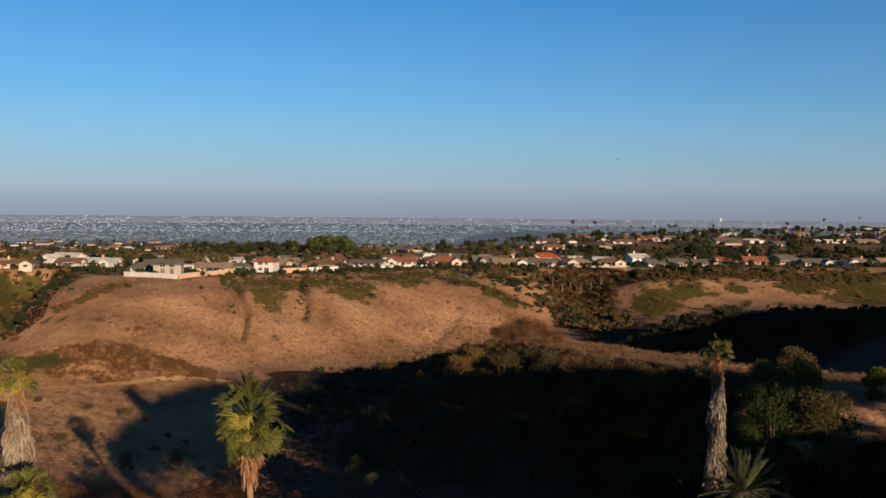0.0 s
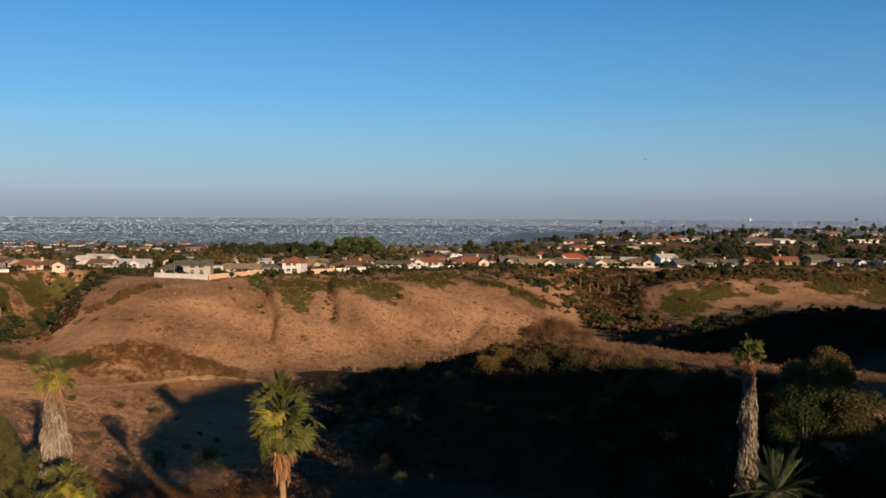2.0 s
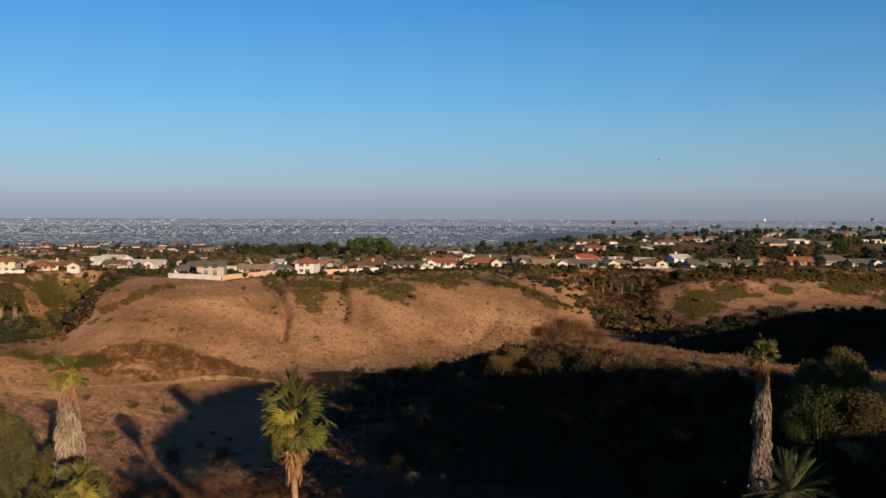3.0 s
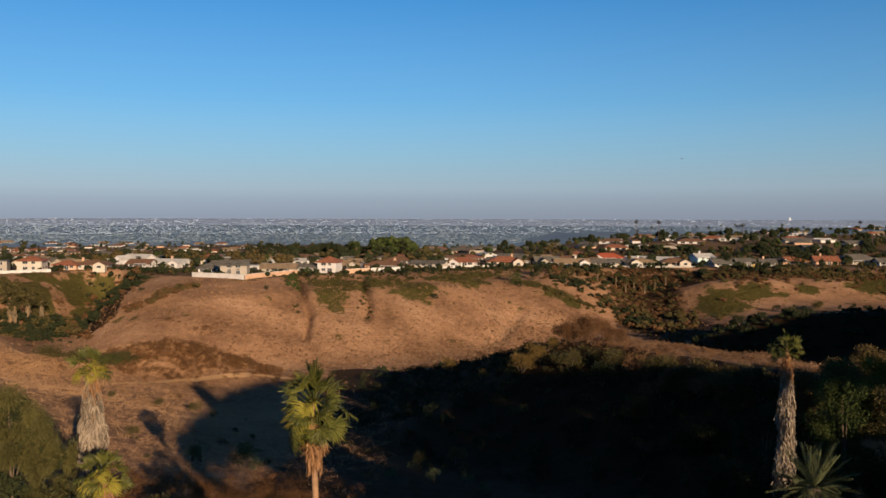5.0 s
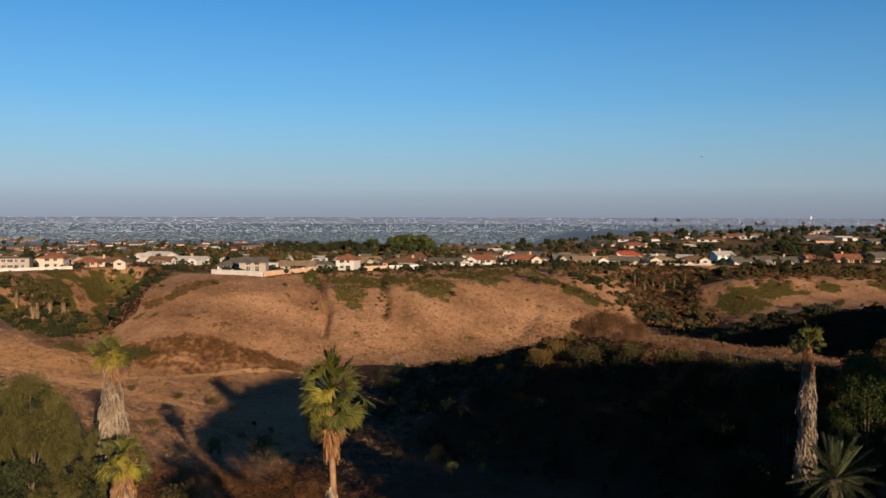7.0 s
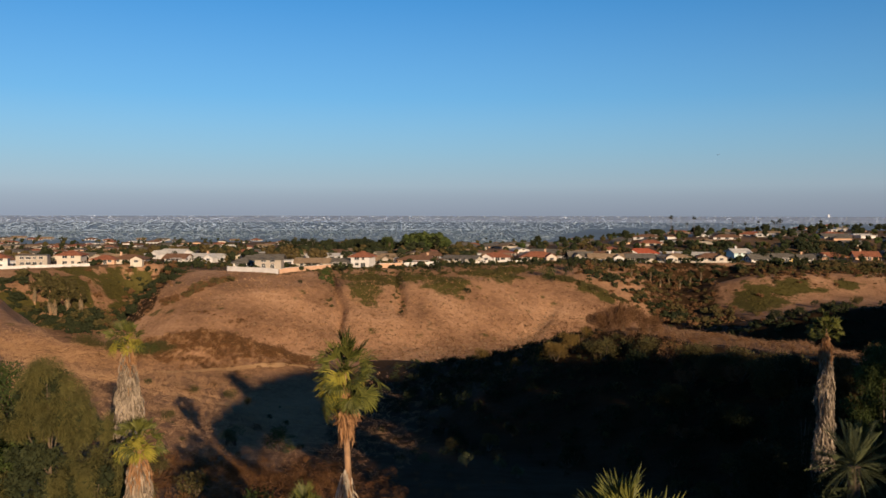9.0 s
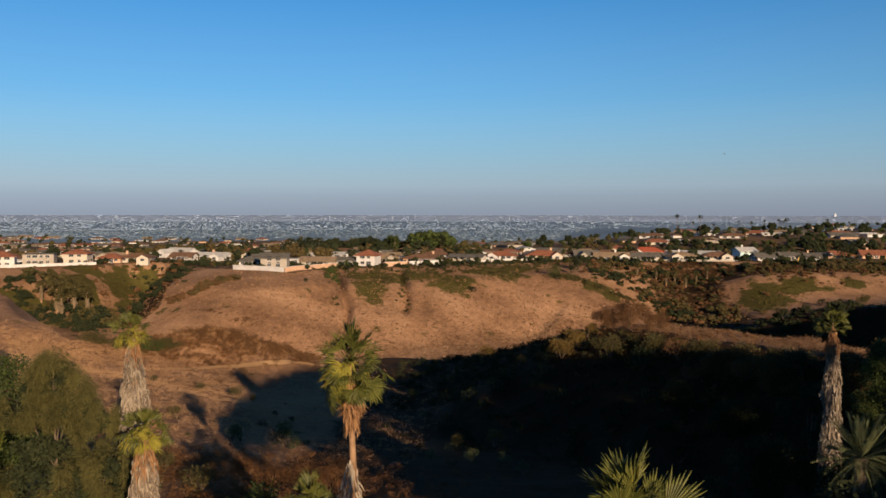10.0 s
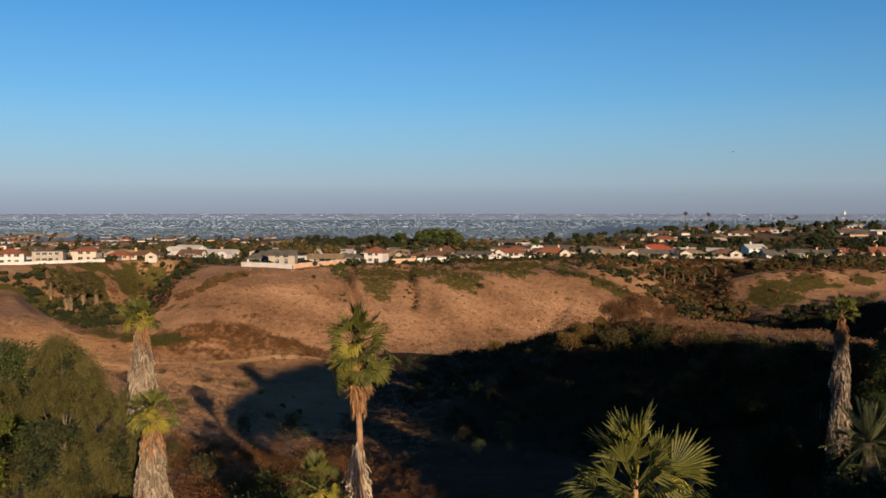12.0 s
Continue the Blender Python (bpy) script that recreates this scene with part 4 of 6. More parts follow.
site(house("pale blue and white two-storey house", 9, 9, 2, "gable", M_BLUE, M_GRAVEL, 20, 1.3, glass=2), 114.5, 476, 14)
site(house("white house with dark blue-grey roof", 9, 8, 1, "gable", M_WHITE, M_SLATE, 21, 1.5, chimney=False), 121, 464, 10)
site(house("yellow stucco house with grey roof", 9, 9, 1, "gable", M_OCHRE, M_SLATE, 22, 1.4, chimney=False), 135.5, 470, 0)
site(house("small white house with grey roof", 7, 8, 1, "gable", M_WHITE, M_SLATE, 23, 1.3), 147.5, 471, -4)
site(house("house with dark red hip roof", 17, 10, 1, "hip", M_CREAM, M_TILE, 24, 1.9, wing=0.3, chimney=False), 176, 520, 2)
site(house("pink house with orange-red roof", 12, 10, 1, "gable", M_PINK, M_TILE, 25, 1.7), 188, 498, -6)
site(house("large house with dark grey hip roof", 21, 12, 1, "hip", M_BEIGE, M_SLATE, 26, 2.6, chimney=False), 205, 500, 3)
site(house("white house with grey roof above green slope", 14, 9, 1, "gable", M_WHITE, M_SLATE, 27, 1.4, wing=0.3, chimney=False), 218, 486, 0)
site(house("white-fronted low house with tan roof", 15, 9, 1, "hip", M_WHITE, M_TAN, 28, 1.4, wing=0.4), 246, 494, -4)
site(house("white house with tan roof at the slope", 13, 9, 1, "gable", M_WHITE, M_TAN, 29, 1.5, chimney=False), 267, 500, 6)
site(house("bright white two-storey house with red roof", 12, 9, 2, "hip", M_WHITE, M_TILE, 30, 1.6, glass=3), -237, 371, 25)
site(house("grey two-storey house with flat roof", 13.5, 9, 2, "flat", M_BEIGE, M_SLATE, 31, 0.4, chimney=False), -229, 389, 20)
site(house("cream two-storey house with red roof", 11, 9, 2, "hip", M_CREAM, M_TILE, 32, 1.6, glass=2, chimney=False), -216, 400, 10)
site(house("low house with tiled roof beside the canyon", 11, 9, 1, "hip", M_PINK, M_TILE, 33, 1.6, chimney=False), -205, 412, 8)
site(house("long white institutional building with low roof", 24, 14, 1, "flat", M_WHITE, M_GRAVEL, 34, 0.4, glass=7, chimney=False), 325, 700, -6)

def far_house(label, w, d, style, walls, roof, rise, glass=2):
    """A simpler house for the streets behind: walls, roof, window openings on the garden front."""
    ob = thing("house", label, "house", "houses on the table land")
    v, f = box(-w / 2, w / 2, -d / 2, d / 2, -2.2, 2.5)
    if style == "gable":
        v += [(-w / 2 + 0.001, 0, 2.5 + rise * 0.97), (w / 2 - 0.001, 0, 2.5 + rise * 0.97)]
        f += [(1, 3, 8), (5, 7, 9)]
    part("wall", mesh("wall", v, f, walls), ob)
    part("roof", mesh("roof", *{"gable": gable, "hip": hip, "flat": flat_roof}[style](w, d, rise), roof), ob, m=pose(0, 0, 2.52))
    for x in np.linspace(-w / 2, w / 2, glass + 2)[1:-1]:
        part("window", mesh("window", *joined([box(x - 1.3, x + 1.3, -d / 2 - 0.05, -d / 2 + 0.02, 0.3, 2.1)]), M_GLASS), ob)
    return ob


kinds = [
    house("cream house with grey roof among trees", 14, 10, 1, "gable", M_CREAM, M_SLATE, 41, 1.6, wing=0.35, chimney=False),
    house("white house with brown hip roof among trees", 15, 11, 1, "hip", M_WHITE, M_BROWN, 42, 1.8, chimney=False),
    house("house with red tiled hip roof among trees", 15, 11, 1, "hip", M_CREAM, M_TILE, 43, 2.0, wing=0.3),
    house("white house with pale gravel roof among trees", 16, 10, 1, "flat", M_WHITE, M_GRAVEL, 44, 0.3, chimney=False),
    house("beige house with tan roof among trees", 14, 10, 1, "gable", M_BEIGE, M_TAN, 45, 1.7, wing=0.4, chimney=False),
]
far_kinds = [
    far_house("cream low house with grey gable roof", 16, 10, "gable", M_CREAM, M_SLATE, 1.5),
    far_house("white low house with brown hip roof", 17, 11, "hip", M_WHITE, M_BROWN, 1.6, 3),
    far_house("cream low house with red tiled hip roof", 15, 11, "hip", M_CREAM, M_TILE, 1.8),
    far_house("white low house with flat gravel roof", 18, 10, "flat", M_WHITE, M_GRAVEL, 0.3, 3),
    far_house("beige low house with tan gable roof", 15, 10, "gable", M_BEIGE, M_TAN, 1.4),
    far_house("white low house with pale gable roof", 19, 10, "gable", M_WHITE, M_GRAVEL, 1.3, 3),
    far_house("pink low house with grey hip roof", 14, 10, "hip", M_PINK, M_SLATE, 1.5),
]
taken = [(o.matrix_world.translation.x, o.matrix_world.translation.y) for o in scene.collection.objects if o.get("category") == "house" and o.matrix_world.translation.y > 300]
rng = np.random.default_rng(5)
spots = []
for row in range(10):
    for col in range(-17, 24):
        x = col * 20 + rng.uniform(-4, 4) + row * 5
        y = float(np.interp(x, RIM_X, RIM_Y)) + 36 + row * 27 + rng.uniform(-5, 5)
        if abs(x + 1.5) / y > 0.72 or (y > 660 and x < -0.12 * y) or (550 < y < 600 and x > 70) or (y > 560 and -0.24 < x / y < -0.06):
            continue
        if rng.random() < (0.08 if y < 520 else 0.35 if x < 0 else 0.74):
            continue
        if min(math.hypot(x - a, y - b) for a, b in taken) > 15:
            spots.append((x, y))
            taken.append((x, y))
for i in range(70):
    y = rng.uniform(650, 1250)
    spots.append((rng.uniform(-0.07, 0.6) * y, y))
for i in range(260):
    y = rng.uniform(640, 1250)
    x = rng.uniform(-0.7, 0.0) * y
    if min(math.hypot(x - a, y - b) for a, b in taken) > 17 and not -0.24 < x / y < -0.06:
        spots.append((x, y))
        taken.append((x, y))
def far_town(label, walls, roof, style, rise, places):
    """Houses of one make in the far streets, past counting: walls, roofs and windows in one mesh."""
    verts, faces, which = [], [], []
    for x, y in places:
        w, d, turn = rng.uniform(12, 20), rng.uniform(9, 12), radians(rng.uniform(-25, 25) + (90 if rng.random() < 0.3 else 0))
        c, q, z = math.cos(turn), math.sin(turn), H(x, y) - rng.uniform(0.6, 1.2)
        shape, cover = box(-w / 2, w / 2, -d / 2, d / 2, -1.5, 2.5), {"gable": gable, "hip": hip, "flat": flat_roof}[style](w, d, rise, 1.0)
        cover = [(a, b, h + 2.52) for a, b, h in cover[0]], cover[1]
        panes = joined([box(k * w * 0.3 - 1.3, k * w * 0.3 + 1.3, -d / 2 - 0.06, -d / 2 + 0.02, 0.9, 2.1) for k in (-1, 0, 1)])
        for kind, (v, f) in enumerate((shape, cover, panes)):
            n = len(verts)
            verts += [(x + a * c - b * q, y + a * q + b * c, z + h) for a, b, h in v]
            faces += [tuple(i + n for i in g) for g in f]
            which += [kind] * len(f)
    me = mesh("distant_houses", verts, faces, [walls, roof, M_GLASS])
    me.polygons.foreach_set("material_index", which)
    tagged(new("distant_houses", me), label, "houses", kind="stuff")


near_spots, far_spots = [q for q in spots if q[1] < 600], [q for q in spots if q[1] >= 600]
for k, (label, walls, roof, style, rise) in enumerate((("far cream houses with grey roofs", M_CREAM, M_SLATE, "gable", 1.8), ("far white houses with brown hip roofs", M_WHITE, M_BROWN, "hip", 1.9), ("far cream houses with red tiled roofs", M_CREAM, M_TILE, "hip", 2.0), ("far white houses with flat gravel roofs", M_WHITE, M_GRAVEL, "flat", 0.3), ("far beige houses with tan roofs", M_BEIGE, M_TAN, "gable", 1.8), ("far pink houses with dark roofs", M_PINK, M_SLATE, "hip", 1.8))):
    far_town(label, walls, roof, style, rise, far_spots[k::6])
for i, (x, y) in enumerate(near_spots):
    if y < 470 or (y < 500 and i % 2):
        proto = kinds[int(rng.choice(5, p=[0.27, 0.25, 0.12, 0.1, 0.26]))]
    else:
        proto = far_kinds[int(rng.choice(7, p=[0.2, 0.17, 0.11, 0.12, 0.18, 0.14, 0.08]))]
    m = pose(x, y, H(x, y) - rng.uniform(0.5, 1.1), 0, 0, rng.uniform(-22, 22) + (90 if rng.random() < 0.25 else 0))
    if proto.get("used"):
        copy_thing(proto, m)
    else:
        proto.matrix_world = m
        proto["used"] = 1


def garden_wall(label, ends, m, high, drop=0.0):
    """A stucco wall of straight runs with a coping; each run is its own wall."""
    for (x0, y0), (x1, y1) in zip(ends, ends[1:]):
        ob = thing("garden_wall", label, "wall", "garden walls along the rim")
        n = max(2, int(math.hypot(x1 - x0, y1 - y0) / 4))
        dx, dy = x1 - x0, y1 - y0
        l = math.hypot(dx, dy)
        ox, oy = -dy / l * 0.12, dx / l * 0.12
        for k, (wide, z0, z1, name, mm) in enumerate(((1.0, -1.0, high, "wall_body", m), (1.6, high, high + 0.12, "coping", M_WHITE))):
            v, f = [], []
            for i in range(n + 1):
                t = i / n
                x, y = x0 + dx * t, y0 + dy * t
                z = max(H(x, y), 31.8) - drop
                v += [(x + ox * wide * s, y + oy * wide * s, z + q) for s in (-1, 1) for q in (z0, z1)]
            for i in range(n):
                a, b = i * 4, i * 4 + 4
                f += [(a, b, b + 1, a + 1), (a + 2, a + 3, b + 3, b + 2), (a + 1, b + 1, b + 3, a + 3), (a, a + 2, b + 2, b)]
            f += [(0, 1, 3, 2), (4 * n, 4 * n + 2, 4 * n + 3, 4 * n + 1)]
            part(name, mesh(name, v, f, mm), ob)


garden_wall("white stuccoed garden wall on the hill's rim", [(-128, 367), (-102.4, 356.5)], M_WHITE, 1.9)
garden_wall("pinkish stuccoed garden wall on the hill's rim", [(-102, 356.8), (-87, 388)], M_PINK, 1.9)
garden_wall("pink stuccoed garden wall on the rim", [(-66, 394), (-56, 402)], M_PINK, 2.0)
garden_wall("white stuccoed garden wall beside a shrub", [(-55.5, 402.5), (-39.4, 416)], M_WHITE, 2.0)
garden_wall("low white garden wall along the rim", [(-26, 436), (-20, 440), (1, 451)], M_WHITE, 1.0)
garden_wall("low pale wall below the houses", [(20, 452), (64, 453.5), (108, 456)], M_BEIGE, 0.7)
garden_wall("white wall along the far rim", [(-262, 360), (-230, 368), (-204, 394)], M_WHITE, 1.2)

# ---------------------------------------------------------------- trees among the houses
T = "trees among the houses"
protos = [
    tree(RNG, "broadleaf_tree", "dark green garden tree among houses", M_DARKLEAF, 8, 3.6, 0.2, 900, 0.6, group=T),
    tree(RNG, "broadleaf_tree", "green garden tree among houses", M_LEAF, 7, 3.0, 0.2, 800, 0.55, group=T),
    tree(RNG, "broadleaf_tree", "olive-brown garden tree among houses", M_OLIVE, 7, 3.4, 0.2, 800, 0.55, group=T),
    tree(RNG, "cypress", "narrow dark cypress among houses", M_DARKLEAF, 10, 1.5, 0.08, 800, 0.5, group=T, blobs=14),
    tree(RNG, "pine_tree", "spreading dark pine on the table land", M_DARKLEAF, 14, 5.5, 0.3, 1300, 0.8, group=T, blobs=16),
]


def small_palm(seed, tall):
    rng = np.random.default_rng(seed)
    ob = thing("street_palm", "tall thin fan palm with small tuft", "palm tree", "street palms in the distance")
    part("trunk", mesh("trunk", *tube([(0, 0, -0.5), (0.2, 0, tall * 0.5), (0, 0, tall)], [0.24, 0.18, 0.15], 6), M_BARK), ob)
    part("crown", quads("crown", leaf_quads(rng, [(0, 0, tall, 1.6, 1.6, 1.3)], 130, 1.3, 0.2, 0.25), M_DARKLEAF), ob)
    return ob


def shaggy_palm(seed, tall):
    rng = np.random.default_rng(seed)
    ob = thing("garden_palm", "short shaggy fan palm in the canyon garden", "palm tree", "garden palms in the canyon")
    part("trunk", mesh("trunk", *tube([(0, 0, -0.5), (0.1, 0, tall * 0.5), (0, 0, tall)], [0.35, 0.28, 0.25], 7), M_TRUNK), ob)
    part("crown", quads("crown", leaf_quads(rng, [(0, 0, tall, 1.7, 1.7, 1.3)], 260, 1.0, 0.25, 0.25), M_OLIVE), ob)
    part("dead_leaf_skirt", hanging(rng, 260, 0.36, 0.6, tall - 0.4, tall * 0.3, 1.2, M_THATCH, 0.2), ob, "skirt of dried hanging leaves")
    return ob


shaggy = shaggy_palm(9, 6.5)
palms = [small_palm(3, 17), small_palm(4, 12)]
used = set()


def stand(proto, x, y, size=1.0, tall=1.0, turn=None, exact=False):
    m = pose(x, y, H(x, y) - 0.1, 0, 0, rng.uniform(0, 360) if turn is None else turn) @ Matrix.Diagonal((size, size, size * tall, 1))
    if proto.name in used:
        return copy_thing(proto, m @ Matrix.Diagonal([1 / v for v in proto.scale] + [1]) if exact else m)
    used.add(proto.name)
    proto.matrix_world = m
    return proto


for i in range(250):
    x = rng.uniform(-330, 330)
    y = float(np.interp(x, RIM_X, RIM_Y)) + 8 + 62 * rng.random()
    if abs(x) / y > 0.7 or min(math.hypot(x - a, y - b) for a, b in taken) < 7.0:
        continue
    stand(protos[int(rng.choice(5, p=[0.33, 0.28, 0.26, 0.07, 0.06]))], x, y, rng.uniform(0.35, 0.75))


def woods(name, label, m, count, where, low, high, leaves=150, size=0.42, clumps=15, small=0.28, large=0.5):
    """Far trees past counting: trunks and domed leafy crowns in one mesh."""
    shapes = []
    for i in range(10):
        wide, top = rng.uniform(2.3, 3.6), rng.uniform(3.6, 6.0)
        blobs = []
        for _ in range(clumps):
            w = rng.normal(size=3)
            w *= rng.uniform(0.45, 0.95) / np.linalg.norm(w)
            q = rng.uniform(small, large)
            blobs.append((w[0] * wide * 0.75, w[1] * wide * 0.75, 0.4 + top * (0.5 + 0.4 * w[2]), wide * q, wide * q, wide * q * 0.8))
        shapes.append(np.concatenate([clump_quads(rng, blobs), leaf_quads(rng, blobs, leaves // 3, size, 0, 0.8)]))
    out = []
    k = 0
    while k < count:
        x, y = where()
        if min((math.hypot(x - a, y - b) for a, b in taken), default=99) < 7:
            k += 0.2
            continue
        k += 1
        q = shapes[int(rng.integers(10))] * rng.uniform(low, high)
        z = H(x, y)
        out.append(q + [x, y, z])
        w = 0.25
        out.append(np.array([[[x - w, y, z - 1], [x + w, y, z - 1], [x + w * 0.5, y, z + 2], [x - w * 0.5, y, z + 2]], [[x, y - w, z - 1], [x, y + w, z - 1], [x, y + w * 0.5, z + 2], [x, y - w * 0.5, z + 2]]]))
    return tagged(new(name, quads(name, np.concatenate(out), m)), label, "trees", kind="stuff")


def fanwise(y0, y1, s0, s1):
    def pick():
        y = rng.uniform(y0, y1)
        return rng.uniform(s0, s1) * y, y
    return pick


def terrace():
    x = rng.uniform(-330, 330)
    return x, float(np.interp(x, RIM_X, RIM_Y)) + rng.uniform(60, 190)


def gardens():
    x = rng.uniform(-250, 300)
    return x, float(np.interp(x, RIM_X, RIM_Y)) + rng.uniform(4, 40)


woods("garden_trees", "dark green garden trees between the houses", M_DARKLEAF, 90, terrace, 0.35, 0.8)
woods("garden_trees", "olive garden trees between the houses", M_OLIVE, 70, terrace, 0.35, 0.75)
woods("garden_trees", "brownish garden trees between the houses", M_RUSTLEAF, 60, terrace, 0.3, 0.75)
woods("distant_trees", "dark green trees among distant houses", M_DARKLEAF, 330, fanwise(560, 1350, -0.06, 0.66), 0.5, 1.1)
woods("distant_trees", "green trees among distant houses", M_LEAF, 150, fanwise(540, 1250, -0.06, 0.66), 0.45, 1.0)
woods("distant_trees", "olive trees among distant houses", M_OLIVE, 90, fanwise(540, 1250, -0.06, 0.66), 0.45, 0.9)
woods("distant_trees", "dark trees in the valley behind the first houses", M_DARKLEAF, 170, fanwise(552, 600, 0.16, 0.66), 0.7, 1.2)
woods("distant_trees", "green trees stepping down towards the plain", M_DARKLEAF, 120, fanwise(520, 860, -0.7, -0.02), 0.4, 0.85)
woods("distant_trees", "trees in the lower suburb before the plain", M_DARKLEAF, 380, fanwise(700, 1250, -0.72, 0.02), 0.6, 1.2, 90, 0.6, 8)
woods("distant_trees", "olive trees in the lower suburb before the plain", M_OLIVE, 170, fanwise(680, 1250, -0.72, 0.02), 0.5, 1.1, 90, 0.6, 8)
woods("distant_trees", "brownish trees stepping down towards the plain", M_RUSTLEAF, 90, fanwise(490, 900, -0.7, -0.02), 0.4, 0.9)
woods("garden_trees", "small dark trees and shrubs in the gardens on the rim", M_DARKLEAF, 170, gardens, 0.25, 0.62)
woods("garden_trees", "small olive trees and shrubs in the gardens on the rim", M_OLIVE, 90, gardens, 0.2, 0.48)
woods("garden_trees", "broad trees behind the first row of houses", M_DARKLEAF, 34, fanwise(436, 560, -0.62, -0.2), 0.9, 1.5, 420, 0.34, 30, 0.14, 0.32)
woods("garden_trees", "brown-leaved broad trees behind the first row of houses", M_RUSTLEAF, 22, fanwise(436, 540, -0.62, -0.2), 0.9, 1.5, 420, 0.34, 30, 0.14, 0.32)
woods("distant_trees", "tall dark grove behind the houses", M_DARKLEAF, 90, fanwise(570, 720, -0.235, -0.085), 0.8, 1.9, 420, 0.34, 30, 0.14, 0.32)
woods("distant_trees", "tallest trees of the dark grove behind the houses", M_LEAF, 26, fanwise(590, 680, -0.135, -0.085), 1.7, 2.6, 420, 0.34, 30, 0.14, 0.32)
woods("distant_trees", "broad dark trees on the far streets", M_DARKLEAF, 90, fanwise(620, 1000, 0.0, 0.62), 1.0, 1.6, 420, 0.34, 30, 0.14, 0.32)
woods("garden_trees", "dark trees in a band behind the rim's houses", M_DARKLEAF, 110, fanwise(470, 640, -0.5, -0.05), 0.6, 1.2)
woods("garden_trees", "olive trees in a band behind the rim's houses", M_OLIVE, 60, fanwise(460, 640, -0.5, -0.05), 0.5, 1.1)
woods("garden_trees", "brownish trees in a band behind the rim's houses", M_RUSTLEAF, 50, fanwise(460, 620, -0.5, -0.05), 0.5, 1.1)
woods("garden_trees", "dark trees along the street behind the rim", M_DARKLEAF, 90, fanwise(490, 600, 0.02, 0.6), 0.5, 1.05)
woods("garden_trees", "brownish trees along the street behind the rim", M_RUSTLEAF, 60, fanwise(485, 600, 0.02, 0.6), 0.4, 0.9)
# the dark grove behind the houses
for i in range(16):
    stand(protos[(4, 2, 0)[i % 3]], -110 + rng.uniform(-40, 60), 590 + rng.uniform(-25, 30), rng.uniform(1.0, 1.5) if i % 3 else rng.uniform(0.7, 1.0))
for i in range(8):
    stand(protos[4], -138 + rng.uniform(-38, 38), 612 + rng.uniform(-25, 30), rng.uniform(0.8, 1.1))
eucalypt = tree(RNG, "eucalyptus_tree", "tall dense dark tree in the grove behind the houses", M_LEAF, 18, 5.0, 0.12, 1300, 1.0, slim=0.6, group=T, blobs=20, trunk=0.4)
for i in range(13):
    stand(eucalypt, -76 + rng.uniform(-22, 16), 606 + rng.uniform(-25, 40), rng.uniform(0.55, 0.92))
for x, y, s in ((-118, 452, 0.9), (-96, 448, 0.8), (-172, 480, 0.9), (-22, 474, 0.8), (52, 482, 0.9), (92, 492, 0.8), (160, 486, 0.9), (-44, 428, 0.7), (-150, 470, 1.1), (-62, 436, 1.6), (-56, 441, 1.3), (-38, 470, 1.7), (125, 482, 1.35), (-70, 442, 1.1), (75, 640, 1.4), (-138, 500, 1.0)):
    stand(protos[0] if x != -138 else protos[3], x, y, s)
for k, x, y, s in ((2, -207, 480, 1.6), (1, -185, 476, 1.5), (2, -163, 492, 1.5), (2, -136, 478, 1.3), (3, -168, 500, 1.1), (2, -105, 468, 1.3), (1, -122, 470, 1.2), (2, -225, 452, 1.2), (1, 20, 486, 1.2), (2, 60, 520, 1.5), (0, 150, 560, 1.5), (0, 220, 540, 1.6), (2, 185, 545, 1.4), (0, 250, 530, 1.5), (0, 100, 545, 1.3), (2, 280, 540, 1.5), (3, 115, 640, 1.3)):
    stand(protos[k], x, y, s)
for i in range(26):
    y = rng.uniform(700, 1500)
    stand(palms[i % 2], rng.uniform(0.1, 0.6) * y, y, rng.uniform(0.7, 1.1))
for x, y in ((400, 1420), (407, 1430), (330, 1250), (352, 1260)):
    stand(palms[0], x, y, 1.15)

# ---------------------------------------------------------------- brush on the hillsides
S = "shrubs on the hillsides"
brush = [
    shrub(RNG, "shrub", "round dark green shrub on dry grass", M_DARKLEAF, 2.0, 1.3, 1500, 0.12, S),
    shrub(RNG, "shrub", "olive-brown shrub on dry grass", M_OLIVE, 1.8, 1.4, 1500, 0.12, S),
    shrub(RNG, "shrub", "rust-brown dry shrub on the slope", M_RUST, 1.5, 1.5, 1500, 0.1, S),
    shrub(RNG, "shrub", "golden dry shrub catching the sun", M_GOLD, 1.6, 1.2, 1500, 0.11, S),
    shrub(RNG, "shrub", "loose grey-green sage shrub on the slope", M_SAGE, 1.9, 1.2, 800, 0.12, S),
    shrub(RNG, "shrub", "green leafy shrub on the hillside", M_LEAF, 2.2, 1.6, 1500, 0.13, S),
]


GROWN = (1.0, 1.0, 1.1, 1.3, 0.85, 1.3)
round_bush = shrub(RNG, "shrub", "large round rust-brown bush on the spur", M_RUST, 4.2, 2.9, 9000, 0.15, S, 16)


def scatter(line, wide, count, mix, low=0.6, high=1.5):
    """Shrubs as things of their own, strewn along a line."""
    pts = np.array(line, float)
    for _ in range(count):
        t = rng.random() * (len(pts) - 1)
        i = min(int(t), len(pts) - 2)
        p = pts[i] + (pts[i + 1] - pts[i]) * (t - i)
        x, y = p[0] + rng.normal() * wide, p[1] + rng.normal() * wide
        k = int(rng.choice(6, p=mix))
        stand(brush[k], x, y, rng.uniform(low, high) * GROWN[k], exact=True)


